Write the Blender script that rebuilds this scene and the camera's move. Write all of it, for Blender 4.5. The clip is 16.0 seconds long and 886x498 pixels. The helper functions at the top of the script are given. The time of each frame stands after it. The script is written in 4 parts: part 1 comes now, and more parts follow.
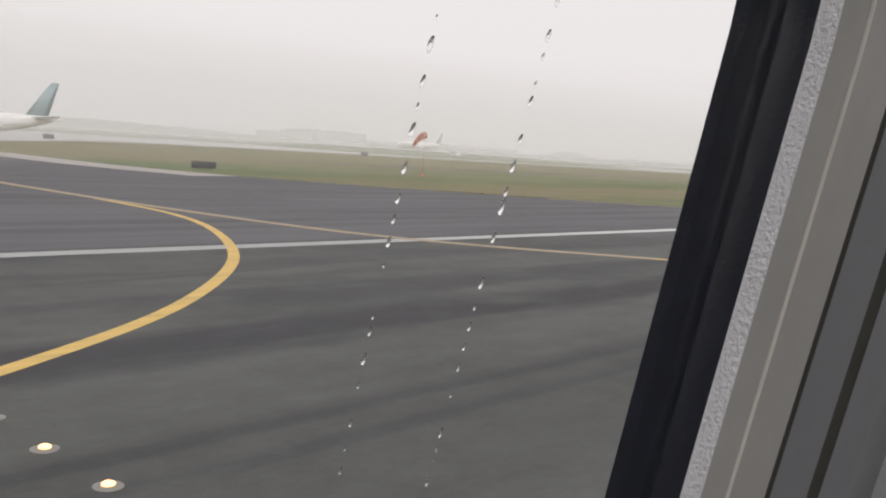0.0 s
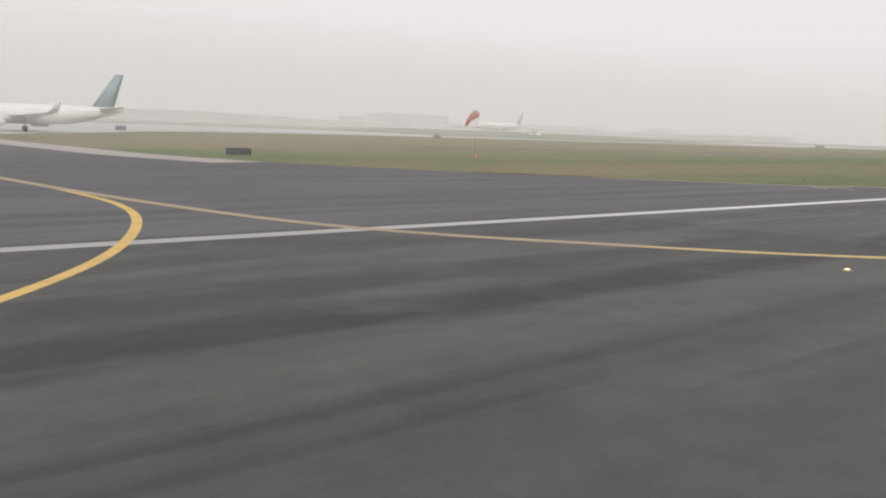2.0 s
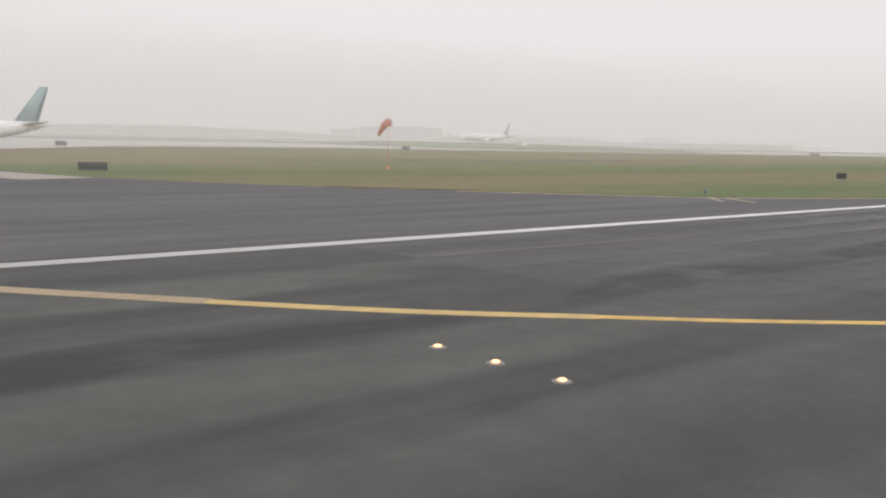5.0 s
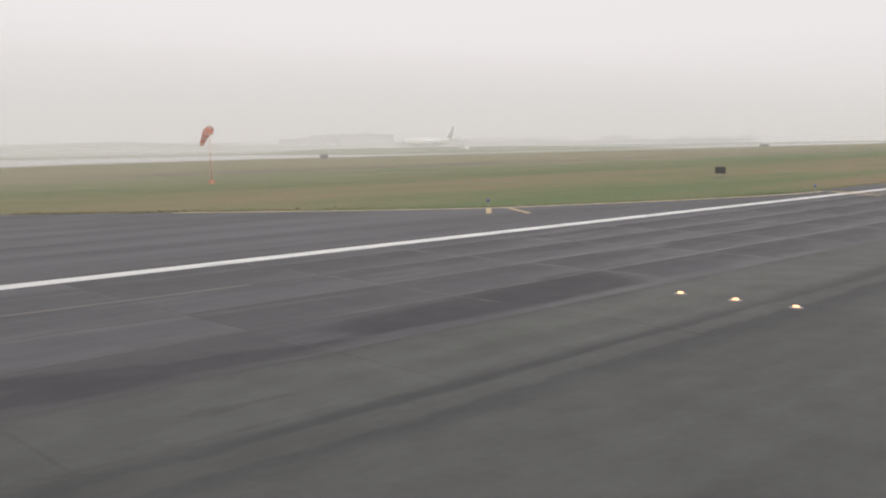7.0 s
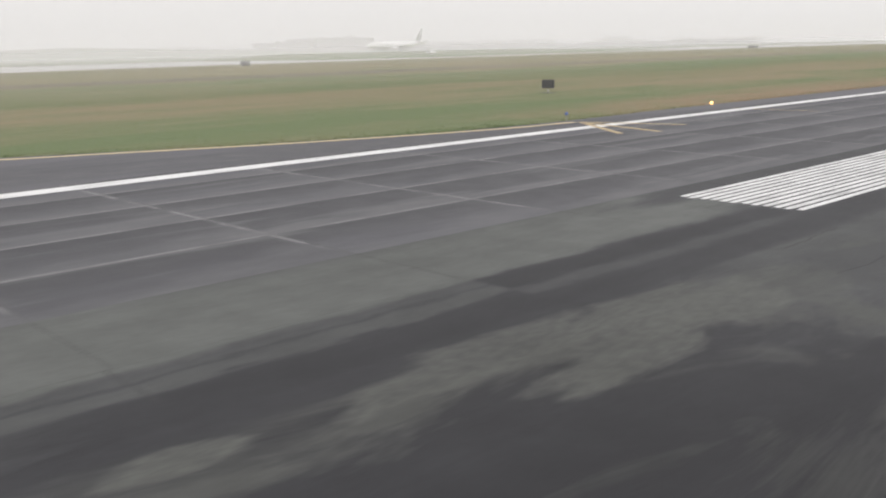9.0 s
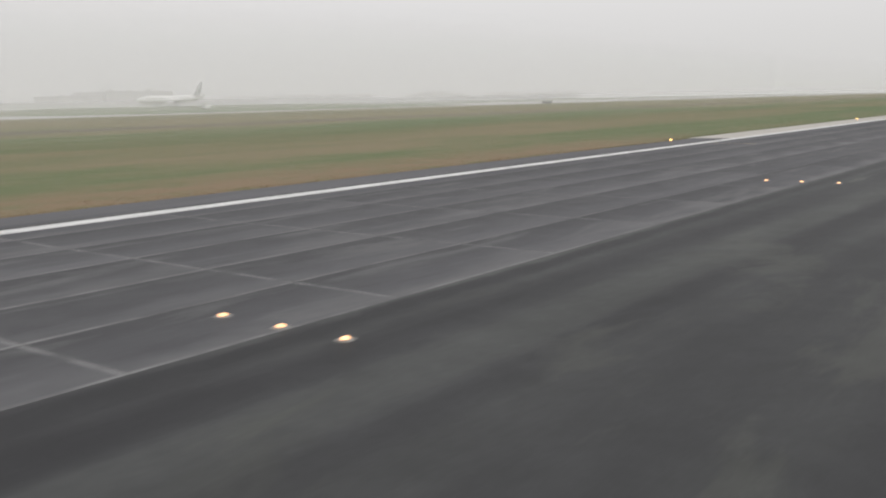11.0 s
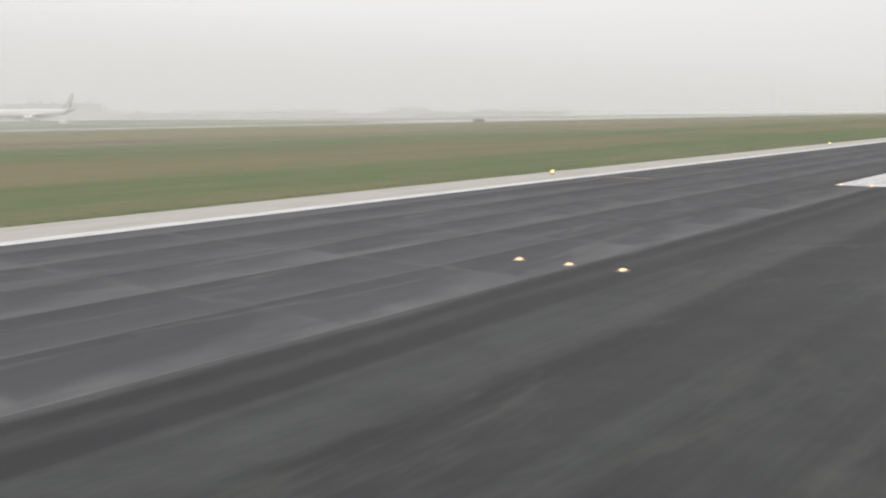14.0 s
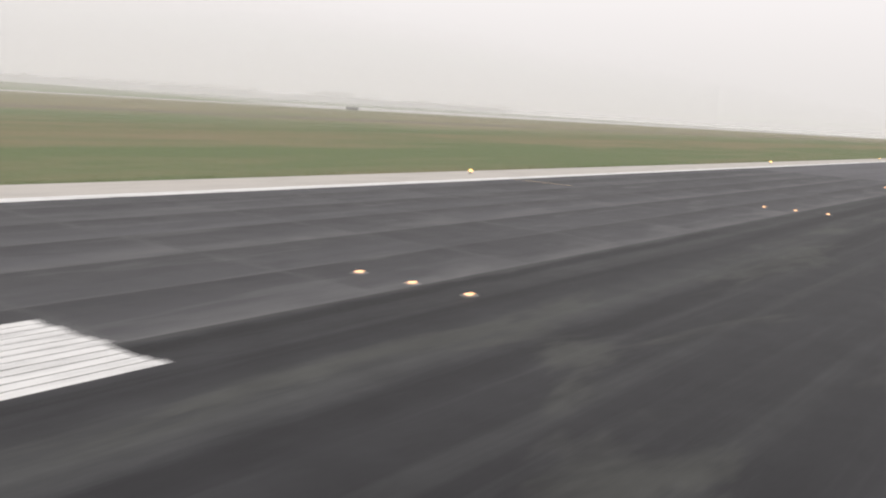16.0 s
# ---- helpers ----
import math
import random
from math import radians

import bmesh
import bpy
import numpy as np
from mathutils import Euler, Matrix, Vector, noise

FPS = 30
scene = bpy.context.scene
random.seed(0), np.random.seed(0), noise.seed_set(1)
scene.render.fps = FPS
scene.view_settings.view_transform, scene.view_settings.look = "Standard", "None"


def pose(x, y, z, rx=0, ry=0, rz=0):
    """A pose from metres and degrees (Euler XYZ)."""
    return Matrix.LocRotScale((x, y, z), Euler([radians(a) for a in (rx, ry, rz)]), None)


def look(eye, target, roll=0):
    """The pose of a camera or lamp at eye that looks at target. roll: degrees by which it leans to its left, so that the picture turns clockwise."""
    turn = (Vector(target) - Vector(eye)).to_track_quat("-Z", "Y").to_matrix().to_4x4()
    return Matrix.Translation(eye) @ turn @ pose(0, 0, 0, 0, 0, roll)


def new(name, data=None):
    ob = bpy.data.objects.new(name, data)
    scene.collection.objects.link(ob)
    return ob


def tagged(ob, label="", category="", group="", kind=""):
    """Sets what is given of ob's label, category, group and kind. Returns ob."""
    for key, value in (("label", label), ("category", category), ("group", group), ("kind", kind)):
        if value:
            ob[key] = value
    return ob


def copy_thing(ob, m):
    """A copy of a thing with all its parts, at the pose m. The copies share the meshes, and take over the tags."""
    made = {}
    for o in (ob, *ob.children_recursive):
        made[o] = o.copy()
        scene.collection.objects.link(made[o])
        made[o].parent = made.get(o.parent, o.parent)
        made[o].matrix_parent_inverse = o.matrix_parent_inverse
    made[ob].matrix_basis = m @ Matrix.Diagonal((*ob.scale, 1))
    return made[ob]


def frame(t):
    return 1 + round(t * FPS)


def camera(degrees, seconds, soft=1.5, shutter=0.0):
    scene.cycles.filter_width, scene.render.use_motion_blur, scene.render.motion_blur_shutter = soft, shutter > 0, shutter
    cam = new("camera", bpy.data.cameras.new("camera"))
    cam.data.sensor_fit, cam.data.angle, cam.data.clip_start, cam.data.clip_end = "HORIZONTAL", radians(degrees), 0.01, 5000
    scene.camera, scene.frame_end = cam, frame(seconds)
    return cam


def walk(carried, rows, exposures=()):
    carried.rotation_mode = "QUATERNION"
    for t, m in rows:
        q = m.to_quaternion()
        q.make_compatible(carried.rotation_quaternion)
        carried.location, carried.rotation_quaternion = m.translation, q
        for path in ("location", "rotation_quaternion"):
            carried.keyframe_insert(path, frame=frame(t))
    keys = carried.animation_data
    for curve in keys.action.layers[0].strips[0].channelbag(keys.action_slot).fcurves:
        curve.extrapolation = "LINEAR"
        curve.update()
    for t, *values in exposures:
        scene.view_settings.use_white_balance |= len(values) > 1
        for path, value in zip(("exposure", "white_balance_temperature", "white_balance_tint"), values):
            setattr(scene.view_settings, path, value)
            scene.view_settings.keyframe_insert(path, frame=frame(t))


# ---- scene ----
# ---- camera ----
cam = camera(51.4, 16.0, soft=2.1, shutter=0.2)
PATH = [
    (0, (-96.331, 1.981, 3.857), (-88.913, 8.602, 2.797), 3.89),
    (0.5, (-94.539, 1.926, 3.857), (-87.136, 8.548, 2.698), 4.30),
    (1, (-92.755, 1.871, 3.857), (-85.356, 8.484, 2.624), 4.74),
    (1.5, (-90.994, 1.840, 3.857), (-83.789, 8.659, 2.596), 4.48),
    (2, (-88.990, 1.880, 3.857), (-82.272, 9.173, 2.551), 2.19),
    (2.5, (-87.089, 1.750, 3.857), (-80.563, 9.224, 2.623), 1.01),
    (3, (-84.900, 1.713, 3.857), (-78.311, 9.150, 2.730), 1.25),
    (5.5, (-67.740, 1.391, 3.857), (-61.037, 8.717, 2.676), 1.49),
    (6, (-62.567, 1.382, 3.857), (-55.687, 8.553, 2.746), 1.13),
    (6.5, (-56.932, 1.390, 3.857), (-49.893, 8.414, 2.802), -0.38),
    (7, (-50.856, 1.414, 3.857), (-43.995, 8.602, 2.736), -0.87),
    (7.5, (-44.153, 1.391, 3.857), (-37.598, 8.770, 2.249), -1.02),
    (8, (-36.796, 1.333, 3.857), (-30.289, 8.658, 1.858), -1.86),
    (8.5, (-28.919, 1.340, 3.857), (-22.313, 8.551, 1.772), -1.62),
    (9, (-20.336, 1.336, 3.857), (-13.675, 8.484, 1.727), -1.29),
    (9.5, (-10.958, 1.196, 3.857), (-4.128, 8.230, 1.891), -1.70),
    (10, (-1.262, 1.099, 3.857), (6.309, 7.405, 2.149), 0.74),
    (12.5, (57.141, 0.520, 3.857), (65.103, 6.378, 2.345), -1.46),
    (13, (71.324, 0.531, 3.857), (79.287, 6.418, 2.463), -0.72),
    (13.5, (86.213, 0.563, 3.857), (94.039, 6.627, 2.451), -0.79),
    (14, (101.594, 0.581, 3.857), (109.363, 6.709, 2.413), -0.54),
    (14.5, (117.261, 0.550, 3.857), (124.858, 6.853, 2.256), -0.27),
    (15, (133.122, 0.486, 3.857), (140.626, 6.892, 2.232), 1.58),
    (15.5, (149.561, 0.507, 3.857), (157.423, 6.515, 2.409), 3.44),
    (16, (167.048, 0.510, 3.857), (175.113, 6.224, 2.341), 3.78),
]
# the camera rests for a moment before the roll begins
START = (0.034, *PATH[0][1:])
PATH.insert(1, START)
EXPOSURES = [
    (0.0, 0.05, 6650, 12), (2.0, 0.05, 6650, 12), (3.0, 0.05, 6650, 12), (5.5, 0.03, 6650, 12), (6.0, -0.02, 6650, 12), (6.5, 0.06, 6650, 12), (7.0, 0.05, 6650, 12), (7.5, 0.2, 6500, 10.5),
    (8.0, 0.62, 6500, 11), (8.5, 0.55, 6500, 11), (9.0, 0.3, 6500, 11), (9.5, 0.33, 6500, 11), (10.0, -0.2, 6500, 10), (12.5, 0.2, 6500, 9),
    (14.5, 0.1, 6500, 9), (15.0, 0.19, 6500, 10), (15.5, -0.36, 6500, 9.5), (16.0, 0.2, 6650, 12),
]
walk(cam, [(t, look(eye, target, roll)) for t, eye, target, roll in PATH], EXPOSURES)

# ---- world and light ----
world = bpy.data.worlds.new("overcast_world")
scene.world = world
world.use_nodes = True
wn, wl = world.node_tree.nodes, world.node_tree.links
wn.clear()
sky = wn.new("ShaderNodeTexSky")
sky.sky_type = "NISHITA"
sky.sun_disc = False
sky.sun_elevation = radians(48)
sky.sun_rotation = radians(200)
sky.dust_density = 6.0
sky.air_density = 1.5
pale = wn.new("ShaderNodeHueSaturation")
pale.inputs["Saturation"].default_value = 0.15
cloud = wn.new("ShaderNodeMixRGB")
cloud.inputs[0].default_value = 0.86
cloud.inputs[2].default_value = (7.72, 7.58, 7.62, 1)
wbg = wn.new("ShaderNodeBackground")
wbg.inputs["Strength"].default_value = 0.114
wout = wn.new("ShaderNodeOutputWorld")
wl.new(sky.outputs[0], pale.inputs["Color"])
wl.new(pale.outputs[0], cloud.inputs[1])
wl.new(cloud.outputs[0], wbg.inputs["Color"])
wl.new(wbg.outputs[0], wout.inputs["Surface"])

sun_data = bpy.data.lights.new("sun", "SUN")
sun_data.energy = 0.5
sun_data.angle = radians(40)
sun_data.color = (1.0, 0.97, 0.93)
sun = new("sun", sun_data)
sun.matrix_world = look((0, 0, 80), (40, 60, 0))


# ---- materials ----
class Nodes:
    """A small builder for one node material."""

    def __init__(self, name):
        self.mat = bpy.data.materials.new(name)
        self.mat.use_nodes = True
        self.tree = self.mat.node_tree
        self.n = self.tree.nodes
        self.bsdf = self.n["Principled BSDF"]
        self.out = self.n["Material Output"]
        self.place = self.n.new("ShaderNodeNewGeometry").outputs["Position"]

    def link(self, a, b):
        self.tree.links.new(a, b)

    def mapped(self, sx, sy, sz, shift=0.0):
        m = self.n.new("ShaderNodeMapping")
        m.inputs["Scale"].default_value = (sx, sy, sz)
        m.inputs["Location"].default_value = (shift, shift * 0.7, 0)
        self.link(self.place, m.inputs["Vector"])
        return m.outputs[0]

    def noise(self, vec, detail=4.0, rough=0.55, scale=1.0, distort=0.0):
        t = self.n.new("ShaderNodeTexNoise")
        t.inputs["Scale"].default_value = scale
        t.inputs["Detail"].default_value = detail
        t.inputs["Roughness"].default_value = rough
        t.inputs["Distortion"].default_value = distort
        self.link(vec, t.inputs["Vector"])
        return t.outputs["Fac"]

    def span(self, value, a, b, c=0.0, d=1.0):
        m = self.n.new("ShaderNodeMapRange")
        for key, v in zip(("From Min", "From Max", "To Min", "To Max"), (a, b, c, d)):
            m.inputs[key].default_value = v
        self.link(value, m.inputs["Value"])
        return m.outputs[0]

    def mix(self, fac, a, b, kind="MIX"):
        m = self.n.new("ShaderNodeMixRGB")
        m.blend_type = kind
        for slot, v in zip(m.inputs, (fac, a, b)):
            if isinstance(v, (float, int)):
                slot.default_value = v
            elif isinstance(v, tuple):
                slot.default_value = (*v, 1)
            else:
                self.link(v, slot)
        return m.outputs[0]

    def math(self, op, a, b):
        m = self.n.new("ShaderNodeMath")
        m.operation = op
        for slot, v in zip(m.inputs, (a, b)):
            if isinstance(v, (float, int)):
                slot.default_value = v
            else:
                self.link(v, slot)
        return m.outputs[0]

    def own_random(self):
        return self.n.new("ShaderNodeObjectInfo").outputs["Random"]

    def bump(self, height, strength, distance):
        b = self.n.new("ShaderNodeBump")
        b.inputs["Strength"].default_value = strength
        b.inputs["Distance"].default_value = distance
        self.link(height, b.inputs["Height"])
        self.link(b.outputs[0], self.bsdf.inputs["Normal"])

    def done(self, color, rough, metallic=0.0, spec=0.5):
        for key, v in (("Base Color", color), ("Roughness", rough)):
            slot = self.bsdf.inputs[key]
            if isinstance(v, tuple):
                slot.default_value = (*v, 1)
            elif isinstance(v, (float, int)):
                slot.default_value = v
            else:
                self.link(v, slot)
        self.bsdf.inputs["Metallic"].default_value = metallic
        self.bsdf.inputs["Specular IOR Level"].default_value = spec
        return self.mat


# damp pieces of the paving lanes: from x to x, lower side, upper side at either end
DAMP = (
    (-97.0, -80.0, 15.75, 17.2, 17.7), (-80.2, -75.6, 15.75, 17.6, 15.95), (-75.2, -72.1, 15.75, 16.9, 17.7), (-72.4, -65.6, 15.55, 17.1, 17.7),
    (-78.2, -72.8, 18.9, 21.3, 20.2, 0.55), (-83.4, -78.2, 18.8, 21.4, 19.6, 0.45), (-65.0, -58.2, 15.7, 17.3, 16.6), (-54.7, -51.5, 15.6, 16.5, 17.5),
    (-51.7, -48.4, 15.6, 17.7, 17.6), (-46.8, -39.6, 15.6, 18.2, 16.0), (-39.6, -29.0, 15.8, 17.3, 18.5), (-50.0, -48.6, 13.1, 13.75, 13.35),
    (-44.9, -43.1, 13.2, 13.6, 13.35), (-94.0, -72.8, 11.55, 11.95, 11.8), (-90.0, -77.6, 10.5, 10.85, 10.8), (-76.4, -70.0, 9.1, 9.5, 9.35),
    (-63.4, -55.0, 10.45, 10.95, 10.7), (-45.5, -30.8, 11.65, 12.0, 11.9),
)
SCUFFED = ((-12.8, 9.1, 1.5, 0.55), (-10.4, 8.8, 2.6, 0.75), (-8.6, 8.3, 2.2, 0.7), (-11.2, 7.9, 2.0, 0.45), (-16.5, 9.2, 0.7, 0.34), (63.2, 7.9, 1.1, 0.45), (63.7, 10.75, 1.7, 0.2), (79.0, 8.2, 2.6, 0.5), (83.0, 8.0, 2.2, 0.45))


def damp_pieces(k, pieces, crisp=0.22):
    """How far a place lies inside one of some damp lane pieces with ragged borders, nought to one."""
    ragged = k.noise(k.mapped(0.35, 1.1, 1, 7), 6, 0.6, distort=0.4)
    here = k.n.new("ShaderNodeSeparateXYZ")
    k.link(k.place, here.inputs[0])
    x = k.math("ADD", here.outputs["X"], k.span(ragged, 0.25, 0.75, -1.1, 1.1))
    y = k.math("ADD", here.outputs["Y"], k.span(ragged, 0.25, 0.75, -0.34, 0.34))
    most = None
    for x0, x1, low, high0, high1, *weight in pieces:
        thin = min(1.0, (max(high0, high1) - low) / 1.2)
        y_here = y if thin == 1.0 else k.math("ADD", here.outputs["Y"], k.span(ragged, 0.25, 0.75, -0.12, 0.12))
        above = k.span(k.math("SUBTRACT", y_here, low), -crisp * thin, crisp * thin)
        below = k.span(k.math("SUBTRACT", k.span(x, x0, x1, high0, high1), y_here), -crisp * thin, crisp * thin)
        along = k.math("MULTIPLY", k.span(x, x0 - 0.4, x0 + 0.6), k.span(x, x1 - 0.6, x1 + 0.5, 1.0, 0.0))
        one = k.math("MULTIPLY", k.math("MULTIPLY", above, below), k.math("MULTIPLY", along, weight[0] if weight else 1.0 if thin == 1.0 else 0.38))
        most = one if most is None else k.math("MAXIMUM", most, one)
    return most


def spotted(k, spots, crisp):
    """How far a place lies inside the nearest of some ragged oval spots, nought to one."""
    ragged = k.noise(k.mapped(0.3, 0.95, 1, 7), 6, 0.6, distort=0.4)
    least = None
    for x, y, a, c in spots:
        m = k.n.new("ShaderNodeMapping")
        m.vector_type = "TEXTURE"
        m.inputs["Location"].default_value = (x, y, 0)
        m.inputs["Scale"].default_value = (a, c, 1000.0)
        k.link(k.place, m.inputs["Vector"])
        far = k.n.new("ShaderNodeVectorMath")
        far.operation = "LENGTH"
        k.link(m.outputs[0], far.inputs[0])
        least = far.outputs["Value"] if least is None else k.math("MINIMUM", least, far.outputs["Value"])
    reach = k.math("ADD", least, k.span(ragged, 0.25, 0.75, -0.75, 0.75))
    return k.span(reach, 1.05 - crisp / 2, 1.05 + crisp / 2, 1.0, 0.0)


def asphalt(name, tone, damp, streak=1.0, seam=False, patch=0.0, worn_edge=False):
    """Damp worn asphalt: aggregate grain, long rubber streaks, wet patches, pale scuffs."""
    k = Nodes(name)
    grain = k.noise(k.mapped(38, 38, 38), 3, 0.6)
    mottled = k.noise(k.mapped(0.9, 0.9, 0.9), 5, 0.6)
    long = k.noise(k.mapped(0.03, 0.5, 1, 11), 4, 0.5)
    fine = k.noise(k.mapped(0.1, 1.3, 1, 31), 5, 0.6)
    wet = k.noise(k.mapped(0.055, 0.2, 1, 57), 4, 0.5, distort=0.6)
    base = tuple(c * tone for c in (0.108, 0.108, 0.117))
    color = k.mix(k.span(grain, 0.3, 0.7), tuple(c * 0.85 for c in base), tuple(c * 1.15 for c in base))
    color = k.mix(k.span(mottled, 0.3, 0.72), color, k.mix(0.5, color, tuple(c * 1.5 for c in base)))
    pebbled = k.noise(k.mapped(4.5, 6.5, 5, 17), 6, 0.7)
    color = k.mix(k.span(pebbled, 0.38, 0.66, 0.0, 0.2), color, tuple(c * 0.6 for c in base))
    color = k.mix(k.math("MULTIPLY", k.span(long, 0.44, 0.62), 0.62 * streak), color, tuple(c * 0.5 for c in base))
    color = k.mix(k.math("MULTIPLY", k.span(fine, 0.5, 0.75), 0.35 * streak), color, tuple(c * 1.6 for c in base))
    if patch:
        scuff = k.noise(k.mapped(0.11, 0.36, 1, 83), 8, 0.66, distort=0.8)
        color = k.mix(k.math("MULTIPLY", k.span(scuff, 0.55, 0.61), patch), color, (0.105, 0.108, 0.097))
    wetness = k.math("MULTIPLY", k.span(wet, 0.46, 0.6), damp)
    color = k.mix(wetness, color, tuple(c * 0.55 for c in base))
    if seam:
        color = k.mix(k.math("MULTIPLY", k.own_random(), 0.5), color, tuple(c * 0.5 for c in base))
    if worn_edge:
        own = k.n.new("ShaderNodeTexCoord").outputs["Object"]
        axes = k.n.new("ShaderNodeSeparateXYZ")
        k.link(own, axes.inputs[0])
        ragged = k.noise(k.mapped(0.6, 0.9, 1, 71), 4, 0.6)
        rx = k.math("ADD", axes.outputs["X"], k.span(ragged, 0.25, 0.75, -0.25, 0.25))
        ry = k.math("ADD", axes.outputs["Y"], k.span(ragged, 0.25, 0.75, -0.35, 0.35))
        world_at = k.n.new("ShaderNodeSeparateXYZ")
        k.link(k.place, world_at.inputs[0])
        plainer = k.span(world_at.outputs["X"], -42.0, -24.0, 0.12, 1.0)
        side = k.math("MULTIPLY", k.span(ry, -LANE / 2 + 0.5, LANE / 2 - 0.2, 0.0, 0.85), plainer)
        color = k.mix(side, color, tuple(c * 0.48 for c in base))
        wisp = k.noise(k.mapped(0.12, 0.8, 1, 301), 7, 0.62, distort=0.6)
        color = k.mix(k.math("MULTIPLY", k.span(wisp, 0.55, 0.66), 0.55), color, (0.15, 0.15, 0.153))
        color = k.mix(k.math("MULTIPLY", k.span(wisp, 0.45, 0.36), 0.4), color, tuple(c * 0.5 for c in base))
        blotch = k.noise(k.mapped(0.085, 0.34, 1, 131), 5, 0.55, distort=0.7)
        uneven = k.math("ADD", blotch, k.span(k.own_random(), 0.0, 1.0, -0.16, 0.16))
        color = k.mix(k.math("MULTIPLY", k.span(uneven, 0.44, 0.54, 0.1, 0.95), k.span(plainer, 0.12, 1.0, 0.45, 0.0)), color, tuple(c * 0.55 for c in base))
        ends = k.span(k.math("ABSOLUTE", rx, 0.0), SLAB / 2 - 0.3, SLAB / 2)
        lanes_apart = k.n.new("ShaderNodeValToRGB")
        lanes_apart.color_ramp.interpolation = "CONSTANT"
        for at, weight in ((15.2, 0.05), (18.13, 0.9), (21.06, 0.15), (23.99, 0.5)):
            e = lanes_apart.color_ramp.elements.new(at / 30.0)
            e.color = (weight, weight, weight, 1)
        lanes_apart.color_ramp.elements[0].color = (1, 1, 1, 1)
        lanes_apart.color_ramp.elements[-1].color = (0.2, 0.2, 0.2, 1)
        lanes_apart.color_ramp.elements[-1].position = 26.92 / 30.0
        k.link(k.math("DIVIDE", world_at.outputs["Y"], 30.0), lanes_apart.inputs[0])
        east = k.span(world_at.outputs["X"], 25.0, 50.0)
        share = k.mix(east, (1.0, 1.0, 1.0), lanes_apart.outputs[0])
        corner = k.math("POWER", k.span(rx, -SLAB / 2, SLAB / 2 - 0.2), 2.2)
        reach = k.math("ADD", k.math("MULTIPLY", corner, 1.5), 0.75)
        near_side = k.math("SUBTRACT", 1.0, k.math("DIVIDE", k.math("ADD", ry, LANE / 2), reach))
        near_side = k.math("MULTIPLY", k.span(near_side, 0.0, 0.75), share)
        rim = k.math("MULTIPLY", k.math("MAXIMUM", k.math("MULTIPLY", ends, 0.38), near_side), k.span(k.noise(k.mapped(0.22, 0.5, 1, 171), 4, 0.6), 0.36, 0.62, 0.2, 1.0))
        color = k.mix(k.math("MULTIPLY", k.math("MULTIPLY", rim, plainer), 0.72), color, k.mix(k.span(world_at.outputs["X"], 20.0, 60.0), (0.145, 0.145, 0.149), (0.185, 0.185, 0.188)))
        color = k.mix(k.math("MULTIPLY", damp_pieces(k, DAMP[7:12]), 0.9), color, (0.040, 0.040, 0.045))
        plainer = k.math("MULTIPLY", plainer, k.math("MAXIMUM", k.span(world_at.outputs["Y"], 15.8, 16.4), k.span(world_at.outputs["X"], 18.0, 24.0)))
        lip = k.math("MAXIMUM", k.span(axes.outputs["Y"], -LANE / 2 + 0.05, -LANE / 2 + 0.15, 1.0, 0.0), k.span(axes.outputs["X"], SLAB / 2 - 0.15, SLAB / 2 - 0.05))
        color = k.mix(k.math("MULTIPLY", k.math("MULTIPLY", lip, plainer), k.math("MULTIPLY", k.span(ragged, 0.40, 0.56, 0.1, 0.95), k.span(world_at.outputs["X"], 30.0, 60.0, 1.0, 0.2))), color, (0.26, 0.26, 0.263))
    # slab colour darkened eastward to match a dimmer view there
    if worn_edge:
        darker = k.n.new("ShaderNodeCombineXYZ")
        for slot in darker.inputs:
            k.link(k.span(world_at.outputs["X"], 118.0, 150.0, 1.0, 0.76), slot)
        color = k.mix(1.0, color, darker.outputs[0], "MULTIPLY")
    k.bump(k.math("ADD", k.math("MULTIPLY", grain, 0.6), k.math("MULTIPLY", mottled, 0.5)), 0.28, 0.012)
    rough = k.math("SUBTRACT", k.span(mottled, 0.2, 0.8, 0.54, 0.66), k.math("MULTIPLY", wetness, 0.10))
    return k.done(color, rough, spec=0.15)


